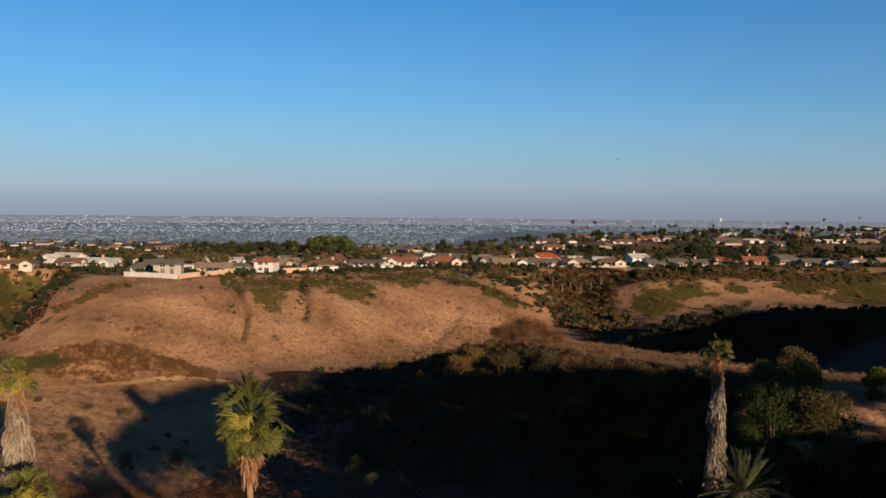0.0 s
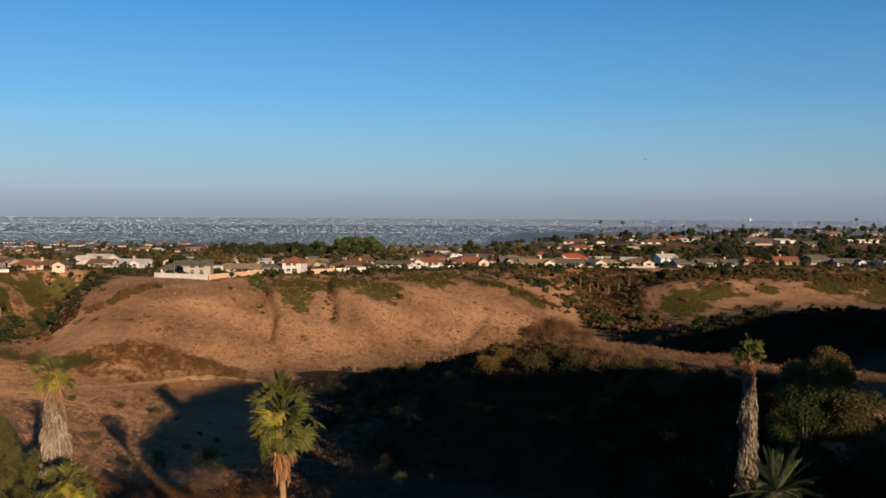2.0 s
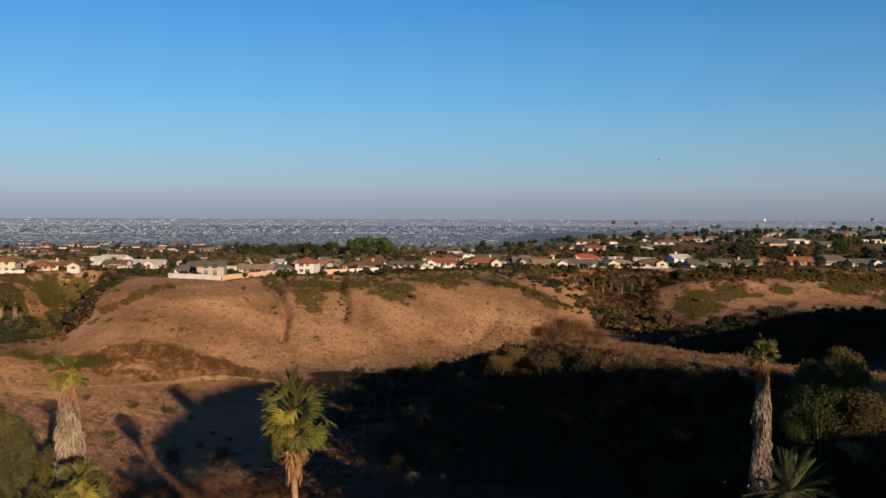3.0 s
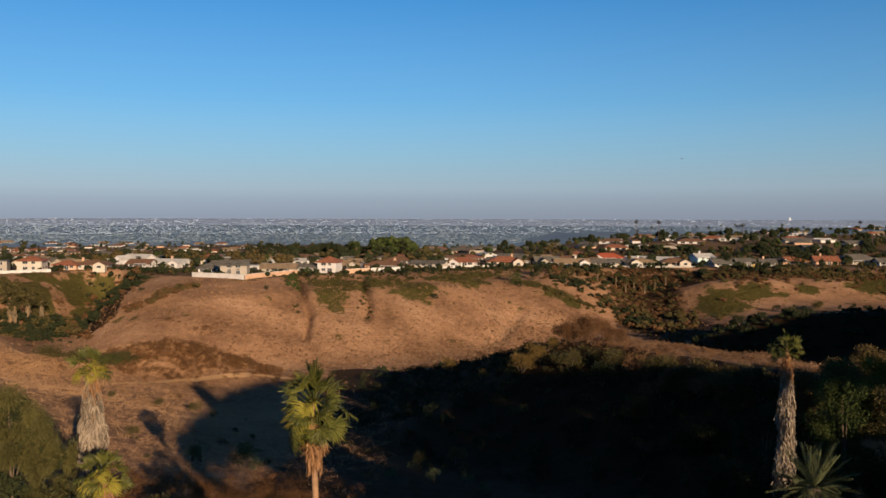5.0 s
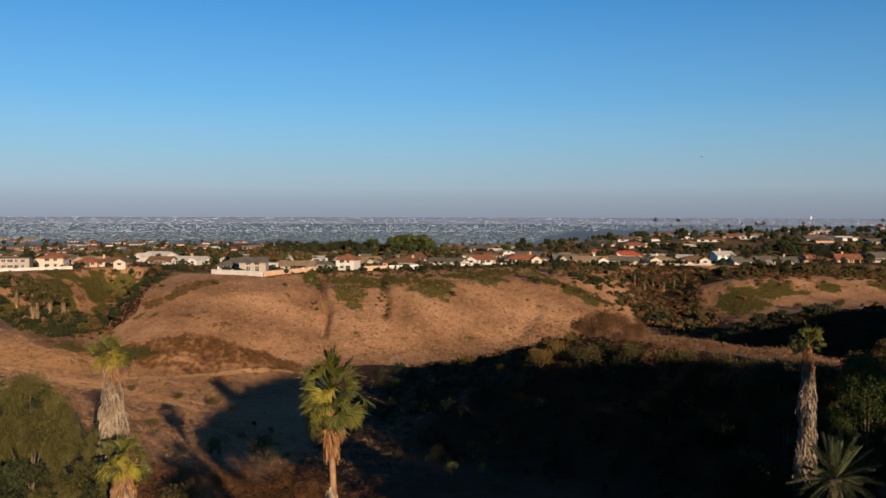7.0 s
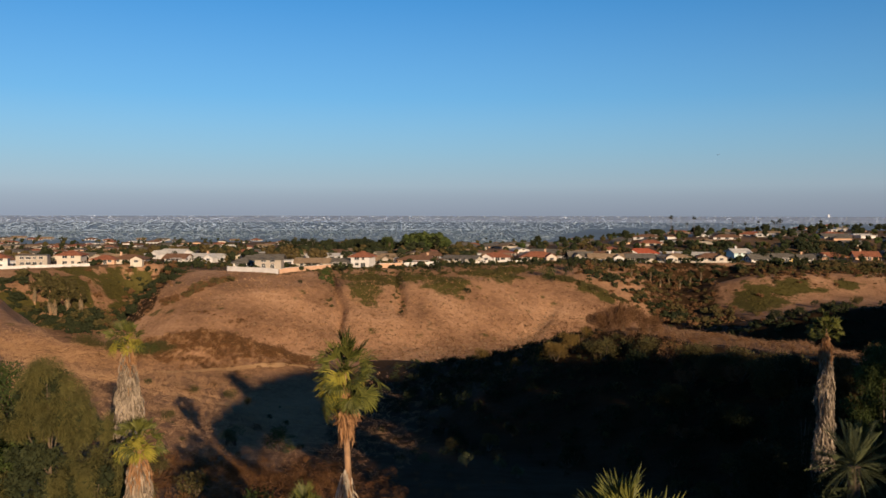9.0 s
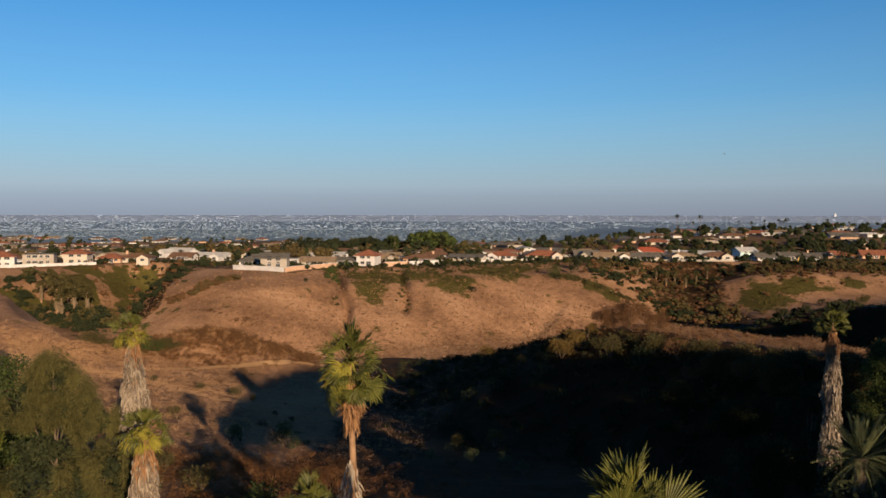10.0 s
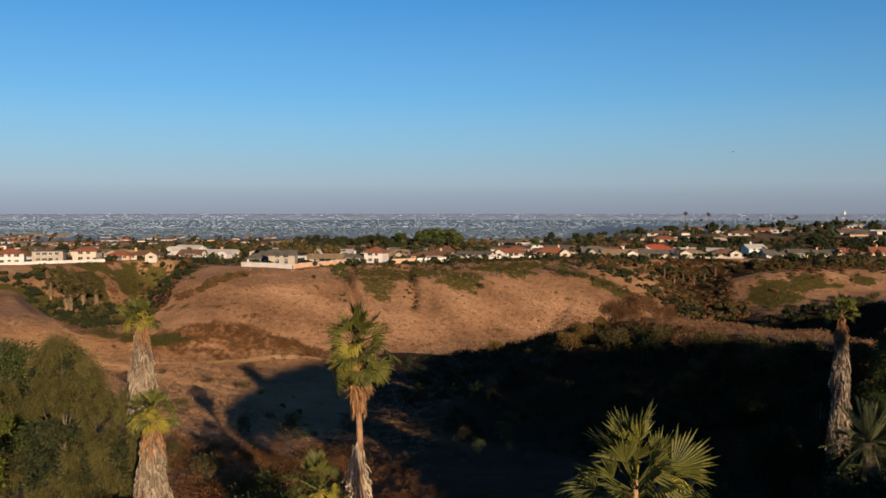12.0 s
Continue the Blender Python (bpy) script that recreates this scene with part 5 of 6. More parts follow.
def thicket(name, label, m, line, wide, count, low, high, leaves=120, size=0.35, droop=0.0, slim=0.5, tall=0.8, test=None):
    """Uncountable brush along a line, as one mesh."""
    pts = np.array(line, float)
    t = rng.random(count) * (len(pts) - 1)
    i = np.minimum(t.astype(int), len(pts) - 2)
    p = pts[i] + (pts[i + 1] - pts[i]) * (t - i)[:, None]
    w = np.array(wide) if isinstance(wide, (tuple, list)) else np.array((wide, wide))
    xy = p + rng.normal(size=(count, 2)) * w
    if test is not None:
        xy = xy[test(xy[:, 0], xy[:, 1])]
    z = land(xy[:, 0], xy[:, 1])
    s = rng.uniform(low, high, len(xy)) * rng.choice([0.6, 1.0, 1.0, 1.3], len(xy))
    shapes = []
    for _ in range(6):
        blobs = crown_blobs(rng, 7, 1.0, 0.15, tall)
        if 0.24 <= size and leaves > 100:
            blobs = [(*b[:3], *(v * 0.62 for v in b[3:])) for b in blobs + crown_blobs(rng, 6, 1.1, 0.1, tall)]
            shapes.append(np.concatenate([clump_quads(rng, blobs), leaf_quads(rng, blobs, leaves // 2, size, droop, slim)]))
        else:
            shapes.append(leaf_quads(rng, blobs, leaves, size, droop, slim))
    out = []
    for k, (x, y) in enumerate(xy):
        q = shapes[k % 6] * s[k]
        a = rng.uniform(0, 6.28)
        c, d = math.cos(a), math.sin(a)
        out.append(np.stack([q[..., 0] * c - q[..., 1] * d + x, q[..., 0] * d + q[..., 1] * c + y, q[..., 2] + z[k] - 0.1], -1))
    return tagged(new(name, quads(name, np.concatenate(out), m)), label, "brush", kind="stuff")


# the canyons that cut the table land
LEFT_CANYON = [(-186, 418), (-176, 395), (-168, 370), (-160, 345), (-152, 318)]
RIGHT_CANYON = [(30, 428), (58, 432), (72, 412), (70, 390), (72, 360), (72, 320)]
beyond_nose = lambda x, y: y > np.interp(x, [-10, 0, 12, 23, 35, 52, 58, 62], [430, 412, 400, 394, 388, 382, 370, 300])
thicket("canyon_brush", "dark green brush filling the canyon heads", M_DARKLEAF, LEFT_CANYON, 8, 110, 0.8, 2.6, 240, 0.26)
thicket("canyon_brush", "dark bushes below the canyon's gardens", M_DARKLEAF, [(-222, 352), (-205, 332), (-186, 322), (-164, 308)], 5, 80, 0.6, 2.0, 220, 0.26)
thicket("canyon_brush", "olive bushes below the canyon's gardens", M_OLIVE, [(-215, 362), (-195, 352), (-180, 345), (-172, 328)], 7, 130, 0.8, 2.0, 220, 0.26)
thicket("canyon_brush", "brown-green brush in the steep canyon", M_RUSTLEAF, RIGHT_CANYON, 10, 60, 0.9, 2.2, 200, 0.28, test=beyond_nose)
thicket("canyon_brush", "olive-brown brush in the steep canyon", M_OLIVE, RIGHT_CANYON, 12, 220, 0.7, 1.9, 180, 0.29, test=beyond_nose)
thicket("canyon_brush", "rusty dry brush beside the canyon", M_RUST, RIGHT_CANYON + LEFT_CANYON[::-1], 14, 260, 0.8, 2.0, 200, 0.26, test=lambda x, y: (np.abs(x + 60) > 70) & ((x < -100) | beyond_nose(x, y)))
thicket("canyon_brush", "dense dark brush on the canyon's slopes", M_DARKLEAF, [(30, 416), (42, 408), (54, 400), (66, 384), (72, 360)], 4, 90, 0.8, 2.3, 200, 0.28, test=beyond_nose)
thicket("canyon_brush", "dense dark brush at the canyon's head", M_DARKLEAF, [(52, 438), (70, 442), (90, 442), (112, 440)], 4, 60, 0.9, 2.4, 260, 0.25)
thicket("ridge_brush", "olive strip of brush along the ridge's edge", M_OLIVE, [(10, 404), (22, 398), (36, 391), (50, 385)], 1.6, 90, 0.6, 1.5, 180, 0.3)
thicket("rim_brush", "rusty brush under the houses on the rim", M_RUSTLEAF, [(100, 442), (150, 446), (185, 450), (230, 458)], 5, 80, 0.8, 2.2, 150, 0.4)
thicket("rim_brush", "olive brush on the slope below the rim", M_OLIVE, [(112, 430), (140, 434), (175, 436), (205, 438), (235, 446)], 7, 200, 0.7, 1.8, 170, 0.3)
thicket("rim_brush", "rusty brush on the slope below the rim", M_RUST, [(112, 424), (150, 426), (190, 428), (225, 436)], 8, 200, 0.6, 1.6, 150, 0.3)
thicket("dry_grass_tufts", "rust-brown tufts by the eroded gully", M_RUST, [(-20, 326), (8, 340), (26, 360), (34, 372)], 8, 620, 0.3, 0.8, 24, 0.5, -0.2, 0.35, 0.5)
thicket("rim_brush", "dark brush under the houses on the rim", M_DARKLEAF, [(100, 442), (150, 446), (200, 452)], 5, 36, 1.0, 2.4, 150, 0.4)
thicket("rim_brush", "dark brush right below the garden walls", M_DARKLEAF, [(-82, 384), (-66, 386), (-46, 394), (-30, 410), (-8, 430), (14, 440), (40, 442)], 4, 130, 0.5, 1.3, 150, 0.3)
thicket("rim_brush", "olive brush right below the garden walls", M_OLIVE, [(-82, 380), (-66, 380), (-46, 388), (-30, 402), (-8, 420), (14, 432), (40, 438)], 5, 190, 0.5, 1.2, 150, 0.3)
thicket("rim_brush", "patchy green brush on the upper face", M_OLIVE, [(-96, 370), (-84, 368), (-70, 366), (-60, 356), (-45, 380), (-20, 392), (5, 424)], 4, 110, 0.5, 1.3, 120, 0.4)
thicket("rim_brush", "tall dark bushes in front of the houses on the rim", M_DARKLEAF, [(18, 447), (32, 449), (46, 449), (58, 449)], 2.2, 34, 1.1, 2.4, 240, 0.26)
thicket("rim_brush", "tall dark bushes on the rim beside the pale blue house", M_DARKLEAF, [(118, 452), (134, 455), (150, 455), (166, 456)], 2.6, 36, 1.0, 2.2, 240, 0.26)
thicket("rust_bushes", "rust-brown bushes in a line across the slope", M_RUST, [(-120, 346), (-122, 340), (-127, 327), (-136, 319)], 1.5, 45, 0.8, 1.7, 220, 0.25)
thicket("rust_bushes", "dark red-brown bushes in a line across the slope", M_RUSTLEAF, [(-120, 346), (-122, 340), (-127, 327), (-136, 319)], 1.4, 60, 0.8, 1.7, 220, 0.25)
thicket("rubble", "grey stony rubble in an eroded gully", M_RUBBLE, [(11, 368), (7, 354), (2, 342), (-2, 334)], (2.2, 2.5), 700, 0.12, 0.4, 16, 0.9, 0, 0.8, 0.4)
thicket("rubble", "broken tan stones over the lower canyon face", M_RUBBLE, [(-70, 296), (-30, 304), (10, 322), (36, 336)], (22, 11), 3200, 0.12, 0.38, 12, 0.9, 0, 0.8, 0.4)
thicket("rust_bushes", "scattered rust-brown tufts on the slope", M_RUST, [(-99, 301), (-104, 298), (-110, 302), (-117, 305)], 1.0, 26, 0.5, 1.0, 200, 0.22)
# the shady spur and the hollow before it
thicket("chaparral", "dark bushes along the spur's falling end", M_DARKLEAF, [(8, 132), (-2, 150), (-12, 172), (-22, 192)], 3.0, 150, 0.45, 1.15, 200, 0.2)
thicket("canyon_brush", "dark brush on the canyon floor", M_DARKLEAF, [(-44, 255), (-20, 262), (10, 272), (34, 286)], (12, 14), 200, 0.6, 1.6, 150, 0.3)
wild = lambda x, y: (y < np.interp(x, [-40, -22, 0, 14, 31, 44, 64], [198, 189, 142, 112, 85, 62, 28])) & (y > 45) & (x > -18 - 0.1 * np.maximum(y - 90, 0))
thicket("chaparral", "dense dark chaparral on the shady spur", M_DARKLEAF, [(34, 70), (16, 88), (2, 108), (-8, 132), (-24, 165)], 9, 620, 0.5, 1.35, 120, 0.23, test=wild)
thicket("chaparral", "brown-green chaparral on the shady spur", M_OLIVE, [(44, 66), (26, 88), (10, 108), (-4, 136), (-20, 172)], 8, 300, 0.45, 1.2, 120, 0.23, test=wild)
thicket("chaparral", "rusty buckwheat brush on the spur's crest", M_RUST, [(30, 90), (18, 108), (8, 120), (-4, 146)], 4, 190, 0.3, 0.8, 200, 0.14)
thicket("chaparral", "sunlit red-brown brush along the spur's crest", M_REDBRUSH, [(40, 84), (30, 99), (20, 114), (10, 128), (0, 150)], 2.6, 130, 0.3, 0.7, 170, 0.17)
thicket("chaparral", "dark brush on the far shaded spur", M_DARKLEAF, [(180, 236), (138, 272), (96, 284), (76, 288)], 12, 330, 0.7, 2.0, 110, 0.35)
thicket("chaparral", "dense rusty brush behind the path", M_RUST, [(-58, 166), (-50, 168), (-44, 172)], 2.2, 110, 0.5, 1.2, 260, 0.16)
thicket("chaparral", "red-brown brush over the mound by the path", M_REDBRUSH, [(-72, 159), (-64, 161), (-56, 163), (-48, 167.5)], 3.6, 340, 0.35, 1.0, 150, 0.19)
thicket("chaparral", "rusty brush over the mound by the path", M_RUST, [(-73, 158), (-64, 160), (-56, 162), (-48, 167)], 4.0, 210, 0.4, 1.1, 170, 0.2)
thicket("chaparral", "olive bushes behind the mound", M_OLIVE, [(-84, 160), (-79, 159.5), (-75, 158.5), (-70, 157.5), (-67.5, 158)], 1.2, 52, 0.7, 2.0, 420, 0.13)
thicket("chaparral", "green bushes along the mound", M_LEAF, [(-72.5, 157.5), (-68, 157.5)], 1.2, 9, 1.0, 1.9, 420, 0.13)
thicket("dry_brush", "red-brown dry brush on the near slope", M_REDBRUSH, [(-33, 66), (-27, 73), (-22, 72), (-18, 62), (-16, 52), (-22, 50), (-27, 62)], 4.2, 820, 0.35, 0.95, 220, 0.09)
thicket("dry_brush", "dark brown dry brush on the near slope", M_REDBRUSH, [(-34, 62), (-24, 74), (-16, 66), (-14, 52)], 6, 300, 0.3, 0.9, 240, 0.09)
thicket("dry_brush", "dark brush at the foot of the palms", M_OLIVE, [(-20, 46), (-14, 48), (-10, 44)], 3.5, 60, 0.4, 1.0, 300, 0.1)
# dry grass in the sun
thicket("dry_grass_tufts", "straw-coloured dry grass on the near slope", M_STRAW, [(-70, 74), (-50, 90), (-48, 120), (-60, 148), (-90, 150)], (20, 15), 18000, 0.3, 0.62, 24, 0.5, -0.5, 0.06, 0.5, test=lambda x, y: (x < -12) & (y > 45) & (x > -0.64 * y))
thicket("dry_grass_tufts", "straw-coloured dry grass on the far end of the bench", M_STRAW, [(-108, 146), (-96, 152), (-86, 150), (-76, 148)], (7, 7), 6000, 0.3, 0.6, 20, 0.5, -0.5, 0.07, 0.5, test=lambda x, y: x > -0.68 * y)
thicket("dry_grass_tufts", "straw-coloured dry grass over the mound", M_STRAW, [(-74, 160), (-62, 163), (-48, 168)], (4, 4), 2600, 0.3, 0.7, 24, 0.5, -0.5, 0.07, 0.5)
thicket("dry_grass_tufts", "straw-coloured dry grass along the spur's crest", M_TUSSOCK, [(46, 76), (33, 98), (16, 122), (6, 140)], 3.6, 5000, 0.3, 0.65, 24, 0.5, -0.3, 0.09, 0.5)
thicket("dry_grass_tufts", "low dry tufts on the sunny canyon face", M_STRAW, [(-140, 320), (-90, 330), (-30, 345), (30, 370)], (30, 22), 2600, 0.25, 0.6, 14, 0.7, -0.2, 0.3, 0.5)
thicket("dry_grass_tufts", "low brown tussocks over the canyon face", M_TUSSOCK, [(-140, 318), (-90, 322), (-30, 335), (30, 362)], (26, 22), 7000, 0.25, 0.6, 14, 0.6, 0, 0.7, 0.35)
thicket("dry_grass_tufts", "rusty tufts and rubble on the lower canyon face", M_RUST, [(-100, 298), (-50, 303), (0, 312), (36, 325)], (22, 10), 1300, 0.3, 0.7, 14, 0.6, -0.3, 0.4, 0.5)
# shrubs that follow the small gullies and the rim
thicket("gully_brush", "green shrubs down a gully", M_LEAF, [(-87, 382), (-84, 368), (-80, 352)], 1.5, 26, 0.7, 1.7, 150, 0.35)
thicket("gully_brush", "brown-green shrubs in a gully's foot", M_OLIVE, [(-80, 352), (-75, 330)], 1.2, 16, 0.4, 0.9, 150, 0.3)
thicket("gully_brush", "green shrubs down the second gully", M_OLIVE, [(-62, 386), (-54, 364), (-49, 338)], 1.6, 30, 0.5, 1.2, 150, 0.35)
thicket("rim_hedge", "dark garden hedges along the rim", M_DARKLEAF, [(-190, 408), (-150, 402), (-126, 384), (-90, 396), (-60, 400), (-30, 424), (0, 446), (60, 452), (130, 458), (230, 474), (280, 490)], 3.5, 190, 0.7, 1.7, 150, 0.4)
thicket("rim_hedge", "olive garden shrubs along the rim", M_OLIVE, [(-190, 408), (-150, 402), (-126, 384), (-90, 396), (-60, 400), (-30, 424), (0, 446), (60, 452), (130, 458), (230, 474), (280, 490)], 4.5, 150, 0.6, 1.5, 150, 0.4)
# green mats of ground cover below the gardens
for x, y, wx, wy in MATS:
    thicket("ground_cover", "low green succulent mat on the slope", M_MAT, [(x - 1, y), (x + 1, y)], (wx * 0.62, wy * 0.62), int(wx * wy * 2.4), 0.45, 0.95, 26, 0.38, 0, 0.6, 0.2)
# single shrubs that stand out
for k, x, y, s in ((0, -89, 341, 1.0), (0, -23, 363, 1.5), (0, -48, 338, 0.9), (4, -10.5, 83, 0.9), (4, -6.3, 81.5, 1.05), (4, -3.4, 80, 1.0), (4, -1.5, 76, 0.85), (1, -45, 127, 1.0), (0, 83, 293, 2.2), (0, 90, 291, 1.8), (0, -39, 391, 2.6), (0, -41, 392, 2.0), (5, 11, 396, 2.2), (0, 13, 394, 1.8), (0, 85, 403, 1.4), (3, 5.1, 118, 1.3), (3, 3.0, 116, 1.2), (3, 7.0, 121, 1.1), (3, -7.4, 148, 1.4), (3, -2.4, 123, 0.9), (1, 18.8, 100, 1.4), (1, 21.5, 94, 1.8), (2, -50, 168, 1.1), (1, -24, 58, 1.2), (1, -15.5, 47, 1.2), (5, -17, 49, 1.0), (0, -14.5, 55, 0.8), (5, -12.5, 40, 1.4), (1, -30, 66, 1.0)):
    stand(brush[k], x, y, s * GROWN[k], exact=True)
for k, x, y, h in ((3, 3.4, 115.5, 1.7), (3, 5.8, 116.5, 1.6), (1, 14.0, 106, 1.7), (2, 16.4, 102.5, 1.9), (1, 18.4, 99, 1.8), (2, 21.6, 92.5, 2.1), (1, 22.6, 88.5, 2.0), (2, 20.2, 94.5, 1.7), (1, 24.4, 91, 1.6), (0, 12.2, 103, 1.6), (2, 17.2, 96, 1.7), (1, 9.0, 110, 1.6), (0, 25.5, 86.5, 2.0)):
    stand(brush[k], x, y, h, exact=True)
for x, y, s in ((12.5, 119, 1.0), (9.6, 120.5, 0.75), (15.8, 117, 0.6)):
    stand(round_bush, x, y, s, exact=True)
for k, x, y, h in ((5, -26.0, 86.2, 1.2), (4, -30.6, 87.0, 1.35), (4, -31.6, 86.4, 1.0)):
    stand(brush[k], x, y, h, exact=True)
for k, x, y, h in ((0, -38.5, 391, 0.75), (0, 23, 414, 0.95), (0, 20, 408, 0.6), (1, -80.5, 377, 0.55), (0, -78, 372, 0.4), (0, 125, 463, 1.0), (0, 133, 442, 0.75), (1, 128, 445, 0.6), (0, 140, 447, 0.6), (1, -52, 398, 0.35), (0, 2, 436, 0.5), (2, 36, 440, 0.55), (0, 88, 448, 0.5), (2, 12, 396, 0.45)):
    stand(protos[k], x, y, h, exact=True)
scatter([(30, 70), (10, 84), (-8, 90)], 6, 24, [0.45, 0.35, 0.15, 0.05, 0, 0], 0.5, 1.1)
scatter([(-60, 130), (-40, 115), (-30, 84)], 8, 16, [0.2, 0.3, 0.3, 0, 0.2, 0], 0.3, 0.8)
scatter([(125, 372), (140, 374), (162, 355)], 4, 14, [0.5, 0.5, 0, 0, 0, 0], 1.0, 1.9)
# garden palms and trees in the head of the left canyon


def canyon_bed():
    t = rng.random()
    return float(np.interp(t, [0, 0.5, 1], [-212, -180, -158])) + rng.normal() * 5, float(np.interp(t, [0, 0.5, 1], [346, 336, 330])) + rng.normal() * 8


taken = []
woods("canyon_trees", "dark trees in the bed of the canyon", M_DARKLEAF, 26, canyon_bed, 0.5, 1.1, 420, 0.34, 30, 0.14, 0.32)
woods("canyon_trees", "olive trees in the bed of the canyon", M_OLIVE, 14, canyon_bed, 0.5, 1.0, 420, 0.34, 30, 0.14, 0.32)
woods("canyon_trees", "brownish trees in the bed of the canyon", M_RUSTLEAF, 10, canyon_bed, 0.4, 0.9, 420, 0.34, 30, 0.14, 0.32)
for x, y, s in ((-193, 341, 1.6), (-189, 346, 1.75), (-186, 340, 1.5), (-197, 346, 1.4), (-191, 336, 1.7), (-183, 345, 1.45), (-188, 334, 1.3), (-200, 340, 1.2)):
    stand(shaggy, x, y, s, exact=True)
thicket("canyon_brush", "dark trees and bushes round the canyon's garden palms", M_DARKLEAF, [(-206, 338), (-196, 332), (-184, 326), (-172, 320), (-162, 312)], 4, 70, 0.8, 2.8, 240, 0.26)
thicket("canyon_brush", "dark bushes on the canyon's shaded flank", M_DARKLEAF, [(-164, 386), (-160, 372), (-154, 356), (-150, 340)], 4.5, 75, 0.7, 2.2, 220, 0.26)
for k, x, y, s in ((2, -176, 372, 0.9), (0, -196, 333, 0.55), (1, -181, 340, 0.55), (0, -174, 336, 0.5), (2, -170, 362, 0.7), (1, 55, 405, 0.7), (0, 62, 396, 0.75), (1, 50, 420, 0.7), (0, 40, 424, 0.8), (2, 68, 385, 0.6), (0, -170, 402, 0.7), (0, 30, 432, 0.7)):
    stand(protos[k], x, y, s)
for x, y, s in ((13.9, 41.6, 0.62), (15.3, 42.2, 0.58), (16.8, 43.0, 0.6)):
    stand(protos[0], x, y, s, exact=True)
for x, y in ((62, 430), (66, 426), (71, 432), (76, 430), (52, 424), (82, 436), (88, 440)):
    stand(shaggy, x, y, 0.85, exact=True)

# trees along the hill beside the camera, which shade the hollow; some have bare trunks and high crowns


def hill_tree(name, label, low, radius, blobs):
    """A dense evergreen one unit high, with its crown above low."""
    ob = thing(name, label, "tree", T)
    shapes = []
    for _ in range(blobs):
        h, a, q = rng.random(), rng.uniform(0, 6.28), rng.random() ** 0.5
        w = radius * math.sqrt(1 - (2 * h - 1) ** 2 * 0.8) * q
        shapes.append((math.cos(a) * w, math.sin(a) * w, low + (0.93 - low) * h, radius * 0.34, radius * 0.34, 0.07))
    part("trunk", mesh("trunk", *tube([(0, 0, -0.05), (0.01, 0, 0.4), (0, 0, 0.9)], [0.035, 0.025, 0.008], 6), M_BARK), ob)
    part("crown", quads("crown", np.concatenate([clump_quads(rng, shapes), leaf_quads(rng, shapes, 400, 0.09, 0, 0.7)]), M_DARKLEAF), ob)
    return ob


def crest(s):
    """The point s metres along the hill's crest."""
    for p, q in zip(HILL, HILL[1:]):
        l = math.hypot(q[0] - p[0], q[1] - p[1])
        if s <= l:
            return p[0] + (q[0] - p[0]) * s / l, p[1] + (q[1] - p[1]) * s / l
        s -= l
    return HILL[-1][:2]


low_tree = hill_tree("evergreen_tree", "tall dense dark evergreen tree on the hill", 0.06, 0.42, 60)
high_tree = hill_tree("eucalyptus_tree", "tall tree with a bare trunk and a high dense crown", 0.74, 0.42, 34)
middle_tree = hill_tree("eucalyptus_tree", "tall tree whose dense crown begins half way up", 0.52, 0.42, 44)
HILL_TOP = ([210, 212, 216, 220, 223, 230, 235, 242, 247, 252, 258, 261, 263, 265, 268, 271], [68.4, 69.2, 70.5, 71.1, 73.0, 73.9, 74.5, 73.1, 70.0, 69.2, 68.6, 66.8, 65.4, 64.5, 63.8, 62.2])
for i in range(36):
    s = 210.6 + i * 1.72
    x, y = crest(s)
    tall = float(np.interp(s, *HILL_TOP)) - H(x, y) + rng.uniform(-0.4, 0.2) * (3 if s > 256 else 1)
    if 240.6 < s < 245.4:
        continue
    stand(high_tree if s > 251.5 or s < 217 else middle_tree if 228.3 < s < 236.3 or s < 223 else low_tree, x, y, 5.2, tall / 5.2, exact=True)
    if 217.5 < s < 223 or 228.3 < s < 236.3 or 251.5 < s < 263:
        stand(low_tree, x + 1.5, y - 1.5, 5.2, (62.5 - H(x, y) if s < 223 else 61.2 - H(x, y)) / 5.2, exact=True)
x, y = crest(245.3)
stand(low_tree, x, y, 2.6, (71.0 - H(x, y)) / 2.6, exact=True)
x, y = crest(244.1)
stand(low_tree, x, y, 1.6, (65.2 - H(x, y)) / 1.6, exact=True)
x, y = crest(208.7)
stand(high_tree, x, y, 3.2, (67.7 - H(x, y)) / 3.2, exact=True)
x, y = crest(218.9)
stand(high_tree, x, y, 3.4, (75.6 - H(x, y)) / 3.4, exact=True)
# low trees on the crest farther along
for i in range(46):
    s = 426 + i * 3.4
    x, y = crest(s)
    tall = float(np.interp(s, [426, 445, 500, 527, 553, 580], [55.8, 57.6, 57.2, 54.2, 50.0, 46.2])) - H(x, y) + rng.uniform(-0.6, 0.3)
    if tall > 0.8:
        stand(low_tree, x, y, 5.5, tall / 5.5, exact=True)


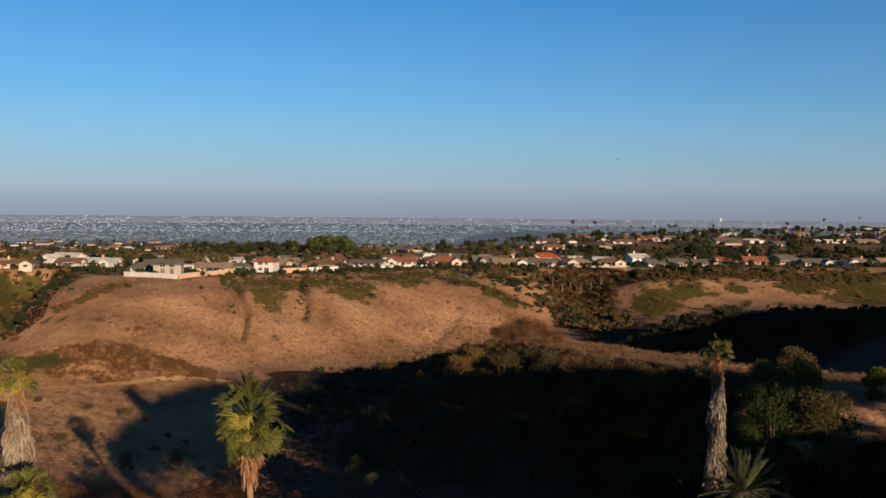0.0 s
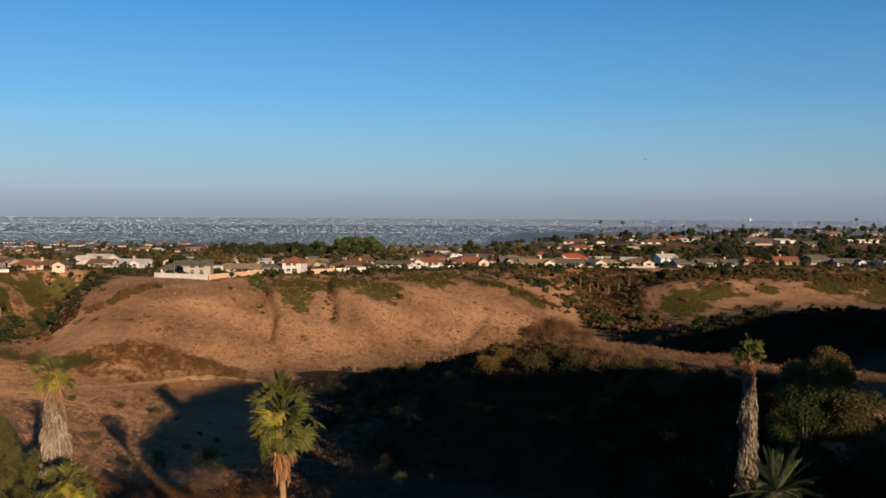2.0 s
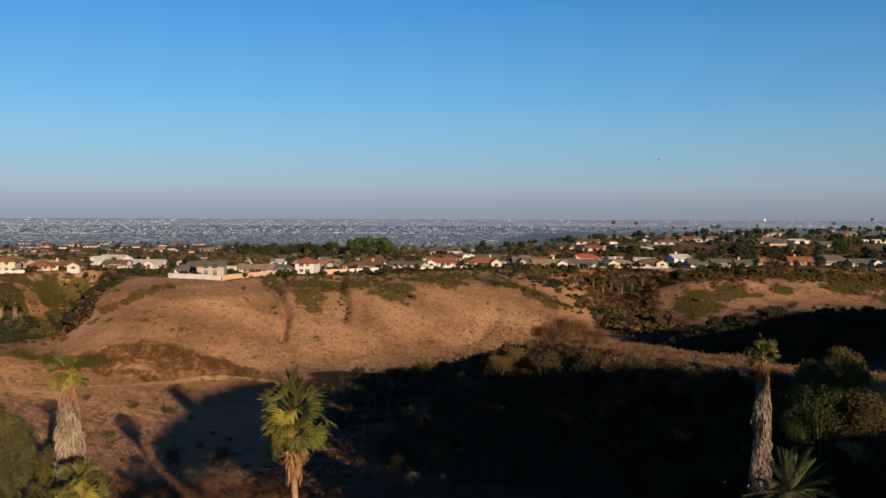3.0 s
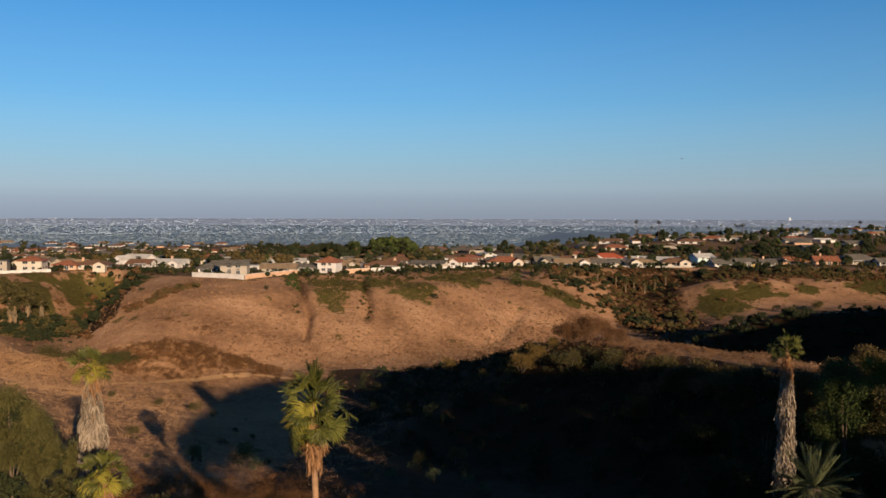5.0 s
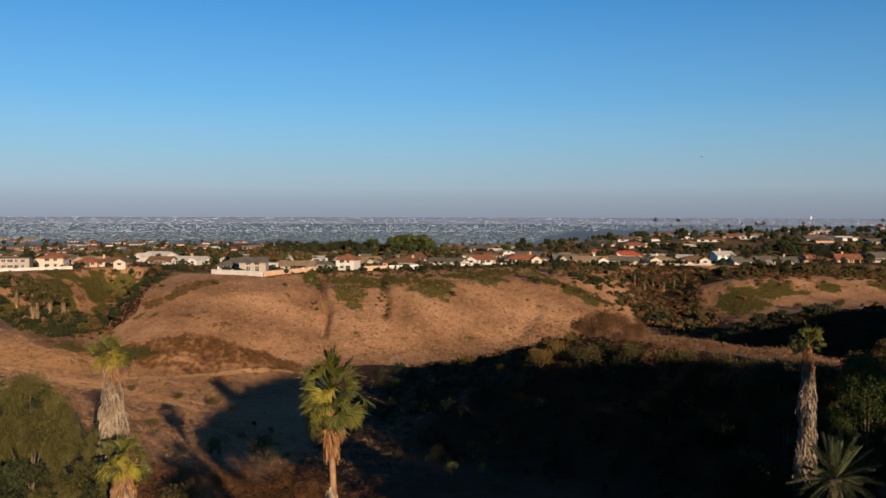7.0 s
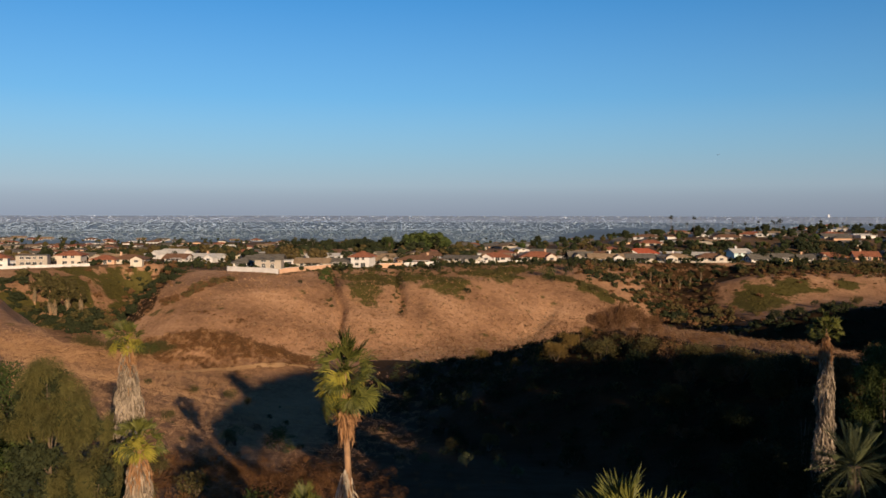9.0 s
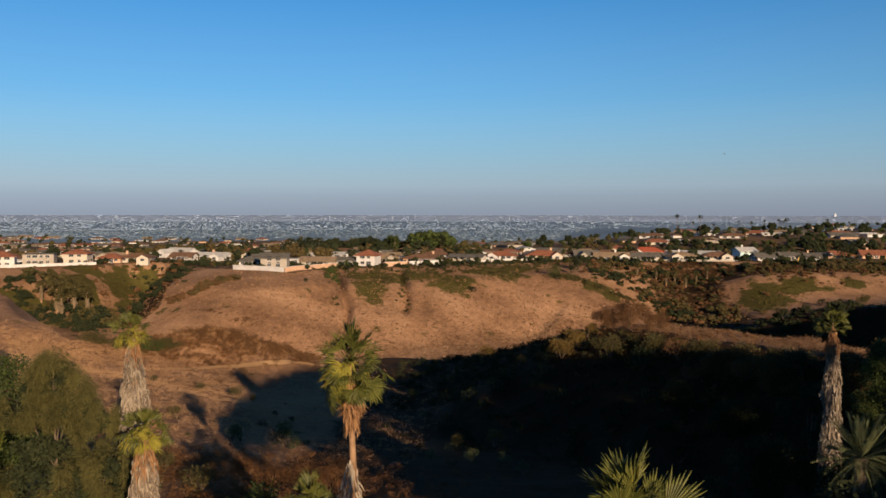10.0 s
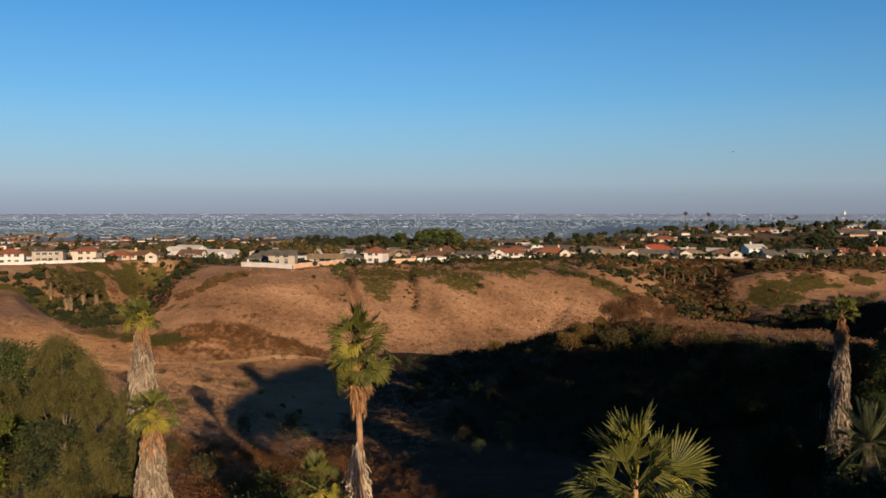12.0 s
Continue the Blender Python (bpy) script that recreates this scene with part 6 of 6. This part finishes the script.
def draped(name, label, line, wide, m, lift=0.06, rough=0.5):
    """A strip lying on the ground."""
    ob_v, f = [], []
    pts = [np.array(p, float) for p in line]
    fine = [pts[i] + (pts[i + 1] - pts[i]) * t for i in range(len(pts) - 1) for t in np.linspace(0, 1, 9)[:-1]] + [pts[-1]]
    for i, p in enumerate(fine):
        d = fine[min(i + 1, len(fine) - 1)] - fine[max(i - 1, 0)]
        n = np.array([-d[1], d[0]]) / np.linalg.norm(d)
        for s in (-1, -0.33, 0.33, 1):
            c = p + n * s * wide * (0.5 + 0.5 * rough * rng.uniform(-0.5, 0.5))
            ob_v.append((c[0], c[1], H(c[0], c[1]) + lift))
    for i in range(len(fine) - 1):
        for k in range(3):
            a = i * 4 + k
            f.append((a, a + 1, a + 5, a + 4))
    return tagged(new(name, mesh(name, ob_v, f, m)), label, "path", kind="structure")


draped("footpath", "pale bare soil footpath along the bench", [(-66, 147), (-61, 149.5), (-57, 153), (-50, 158), (-45, 163), (-38, 166)], 1.7, M_SOIL, 0.07, 0.5)
draped("paved_path", "grey paved path round the hillside", [(33.5, 79), (36, 77), (39, 74), (44, 70)], 1.1, M_ROAD, 0.06, 0.2)

# ---------------------------------------------------------------- far city on the plain


def city(seed, name, label, count, p0, p1, m):
    """Low blocks strewn over the plain between two depths."""
    rng = np.random.default_rng(seed)
    p = p0 + (p1 - p0) * rng.random(count)
    d = 1300 * (52 / p) ** (1 / 1.68)
    a = np.radians(-37 + 70 * rng.random(count) ** 1.6)
    x, y, z = d * np.sin(a), d * np.cos(a), plain_height(d)
    w = (1.0 + 0.034 * p) * rng.lognormal(0, 0.65, count) * d / 1540
    h = (0.25 + 0.009 * p) * rng.lognormal(0, 0.35, count) * d / 1540
    dep = w * rng.uniform(0.5, 1.2, count)
    t = np.radians(rng.uniform(-20, 20, count))
    verts, faces = [], []
    unit = np.array([(-1, -1, -0.5), (1, -1, -0.5), (1, 1, -0.5), (-1, 1, -0.5), (-1, -1, 1), (1, -1, 1), (1, 1, 1), (-1, 1, 1)], float)
    quad = [(0, 1, 5, 4), (1, 2, 6, 5), (2, 3, 7, 6), (3, 0, 4, 7), (4, 5, 6, 7)]
    for i in range(count):
        u = unit * [w[i] / 2, dep[i] / 2, h[i]]
        c, s = math.cos(t[i]), math.sin(t[i])
        verts += [(x[i] + q[0] * c - q[1] * s, y[i] + q[0] * s + q[1] * c, z[i] + q[2]) for q in u]
        faces += [tuple(8 * i + k for k in q) for q in quad]
    return tagged(new(name, mesh(name, verts, faces, m)), label, "buildings", kind="stuff")


def city_trees(seed, name, label, count, p0, p1, m):
    rng = np.random.default_rng(seed)
    p = p0 + (p1 - p0) * rng.random(count)
    d = 1300 * (52 / p) ** (1 / 1.68)
    a = np.radians(rng.uniform(-37, 33, count))
    x, y, z = d * np.sin(a), d * np.cos(a), plain_height(d)
    w = (1.2 + 0.036 * p) * rng.lognormal(0, 0.55, count) * d / 1540
    h = (0.2 + 0.018 * p) * rng.lognormal(0, 0.3, count) * d / 1540
    ring = [(math.cos(k), math.sin(k)) for k in (0, 1.05, 2.1, 3.14, 4.19, 5.24)]
    verts, faces = [], []
    for i in range(count):
        b = len(verts)
        verts += [(x[i] + c * w[i] * 0.6, y[i] + s * w[i] * 0.6, z[i] - 1) for c, s in ring] + [(x[i] + c * w[i] * rng.uniform(0.4, 0.7), y[i] + s * w[i] * 0.6, z[i] + h[i] * rng.uniform(0.5, 0.8)) for c, s in ring] + [(x[i], y[i], z[i] + h[i])]
        for k in range(6):
            n = (k + 1) % 6
            faces += [(b + k, b + n, b + 6 + n, b + 6 + k), (b + 6 + k, b + 6 + n, b + 12)]
    return tagged(new(name, mesh(name, verts, faces, m)), label, "trees", kind="stuff")


# three depths, each with more haze painted into its colours
city(21, "city_buildings", "haze-tinted pale roofs of a vast low city on the plain", 7400, 30, 66, M_CITY)
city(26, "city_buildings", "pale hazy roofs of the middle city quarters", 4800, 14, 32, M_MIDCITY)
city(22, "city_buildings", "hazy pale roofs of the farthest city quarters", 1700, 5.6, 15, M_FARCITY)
city_trees(23, "city_trees", "dark haze-tinted street trees across the near plain", 7600, 30, 70, M_CITYTREE)
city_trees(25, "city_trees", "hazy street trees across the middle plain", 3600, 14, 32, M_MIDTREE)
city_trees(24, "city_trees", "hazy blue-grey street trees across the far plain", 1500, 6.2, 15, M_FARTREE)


def airliner():
    ob = thing("airliner", "small distant passenger jet in level flight", "airplane", at=(803, 3650, 298), turn=100)
    part("fuselage", mesh("fuselage", *tube([(-11, 0, 0), (-9, 0, 0), (0, 0, 0), (8, 0, 0.1), (12, 0, 0.6)], [0.3, 1.1, 1.2, 1.0, 0.2], 10), M_METAL), ob)
    for s in (-1, 1):
        part("wing", mesh("wing", *joined([([(-2.5, 0, -0.4), (3, 0, -0.4), (5, s * 11, 0.4), (3.6, s * 11, 0.4), (-2.5, 0, -0.15), (3, 0, -0.15), (5, s * 11, 0.5), (3.6, s * 11, 0.5)], [(0, 1, 2, 3), (7, 6, 5, 4), (0, 4, 5, 1), (2, 6, 7, 3), (0, 3, 7, 4), (1, 5, 6, 2)])]), M_METAL), ob)
    part("tail_fin", mesh("tail_fin", *joined([([(8.5, -0.1, 0.8), (11.5, -0.1, 0.8), (12.5, -0.1, 4), (11, -0.1, 4), (8.5, 0.1, 0.8), (11.5, 0.1, 0.8), (12.5, 0.1, 4), (11, 0.1, 4)], [(0, 1, 2, 3), (7, 6, 5, 4), (0, 4, 5, 1), (2, 6, 7, 3), (0, 3, 7, 4), (1, 5, 6, 2)])]), M_METAL), ob)


airliner()


def tower():
    x, y = 1532 * 0.95, 4500 * 0.95
    z = float(plain_height(np.hypot(x, y)))
    ob = thing("tower", "white high-rise tower standing out of the hazy plain", "building", at=(x, y, z))
    part("shaft", mesh("shaft", *box(-5, 5, -5, 5, -6, 11), M_HAZE), ob)
    part("crown", mesh("crown", *box(-3, 3, -3, 3, 11, 15), M_HAZE), ob)


tower()
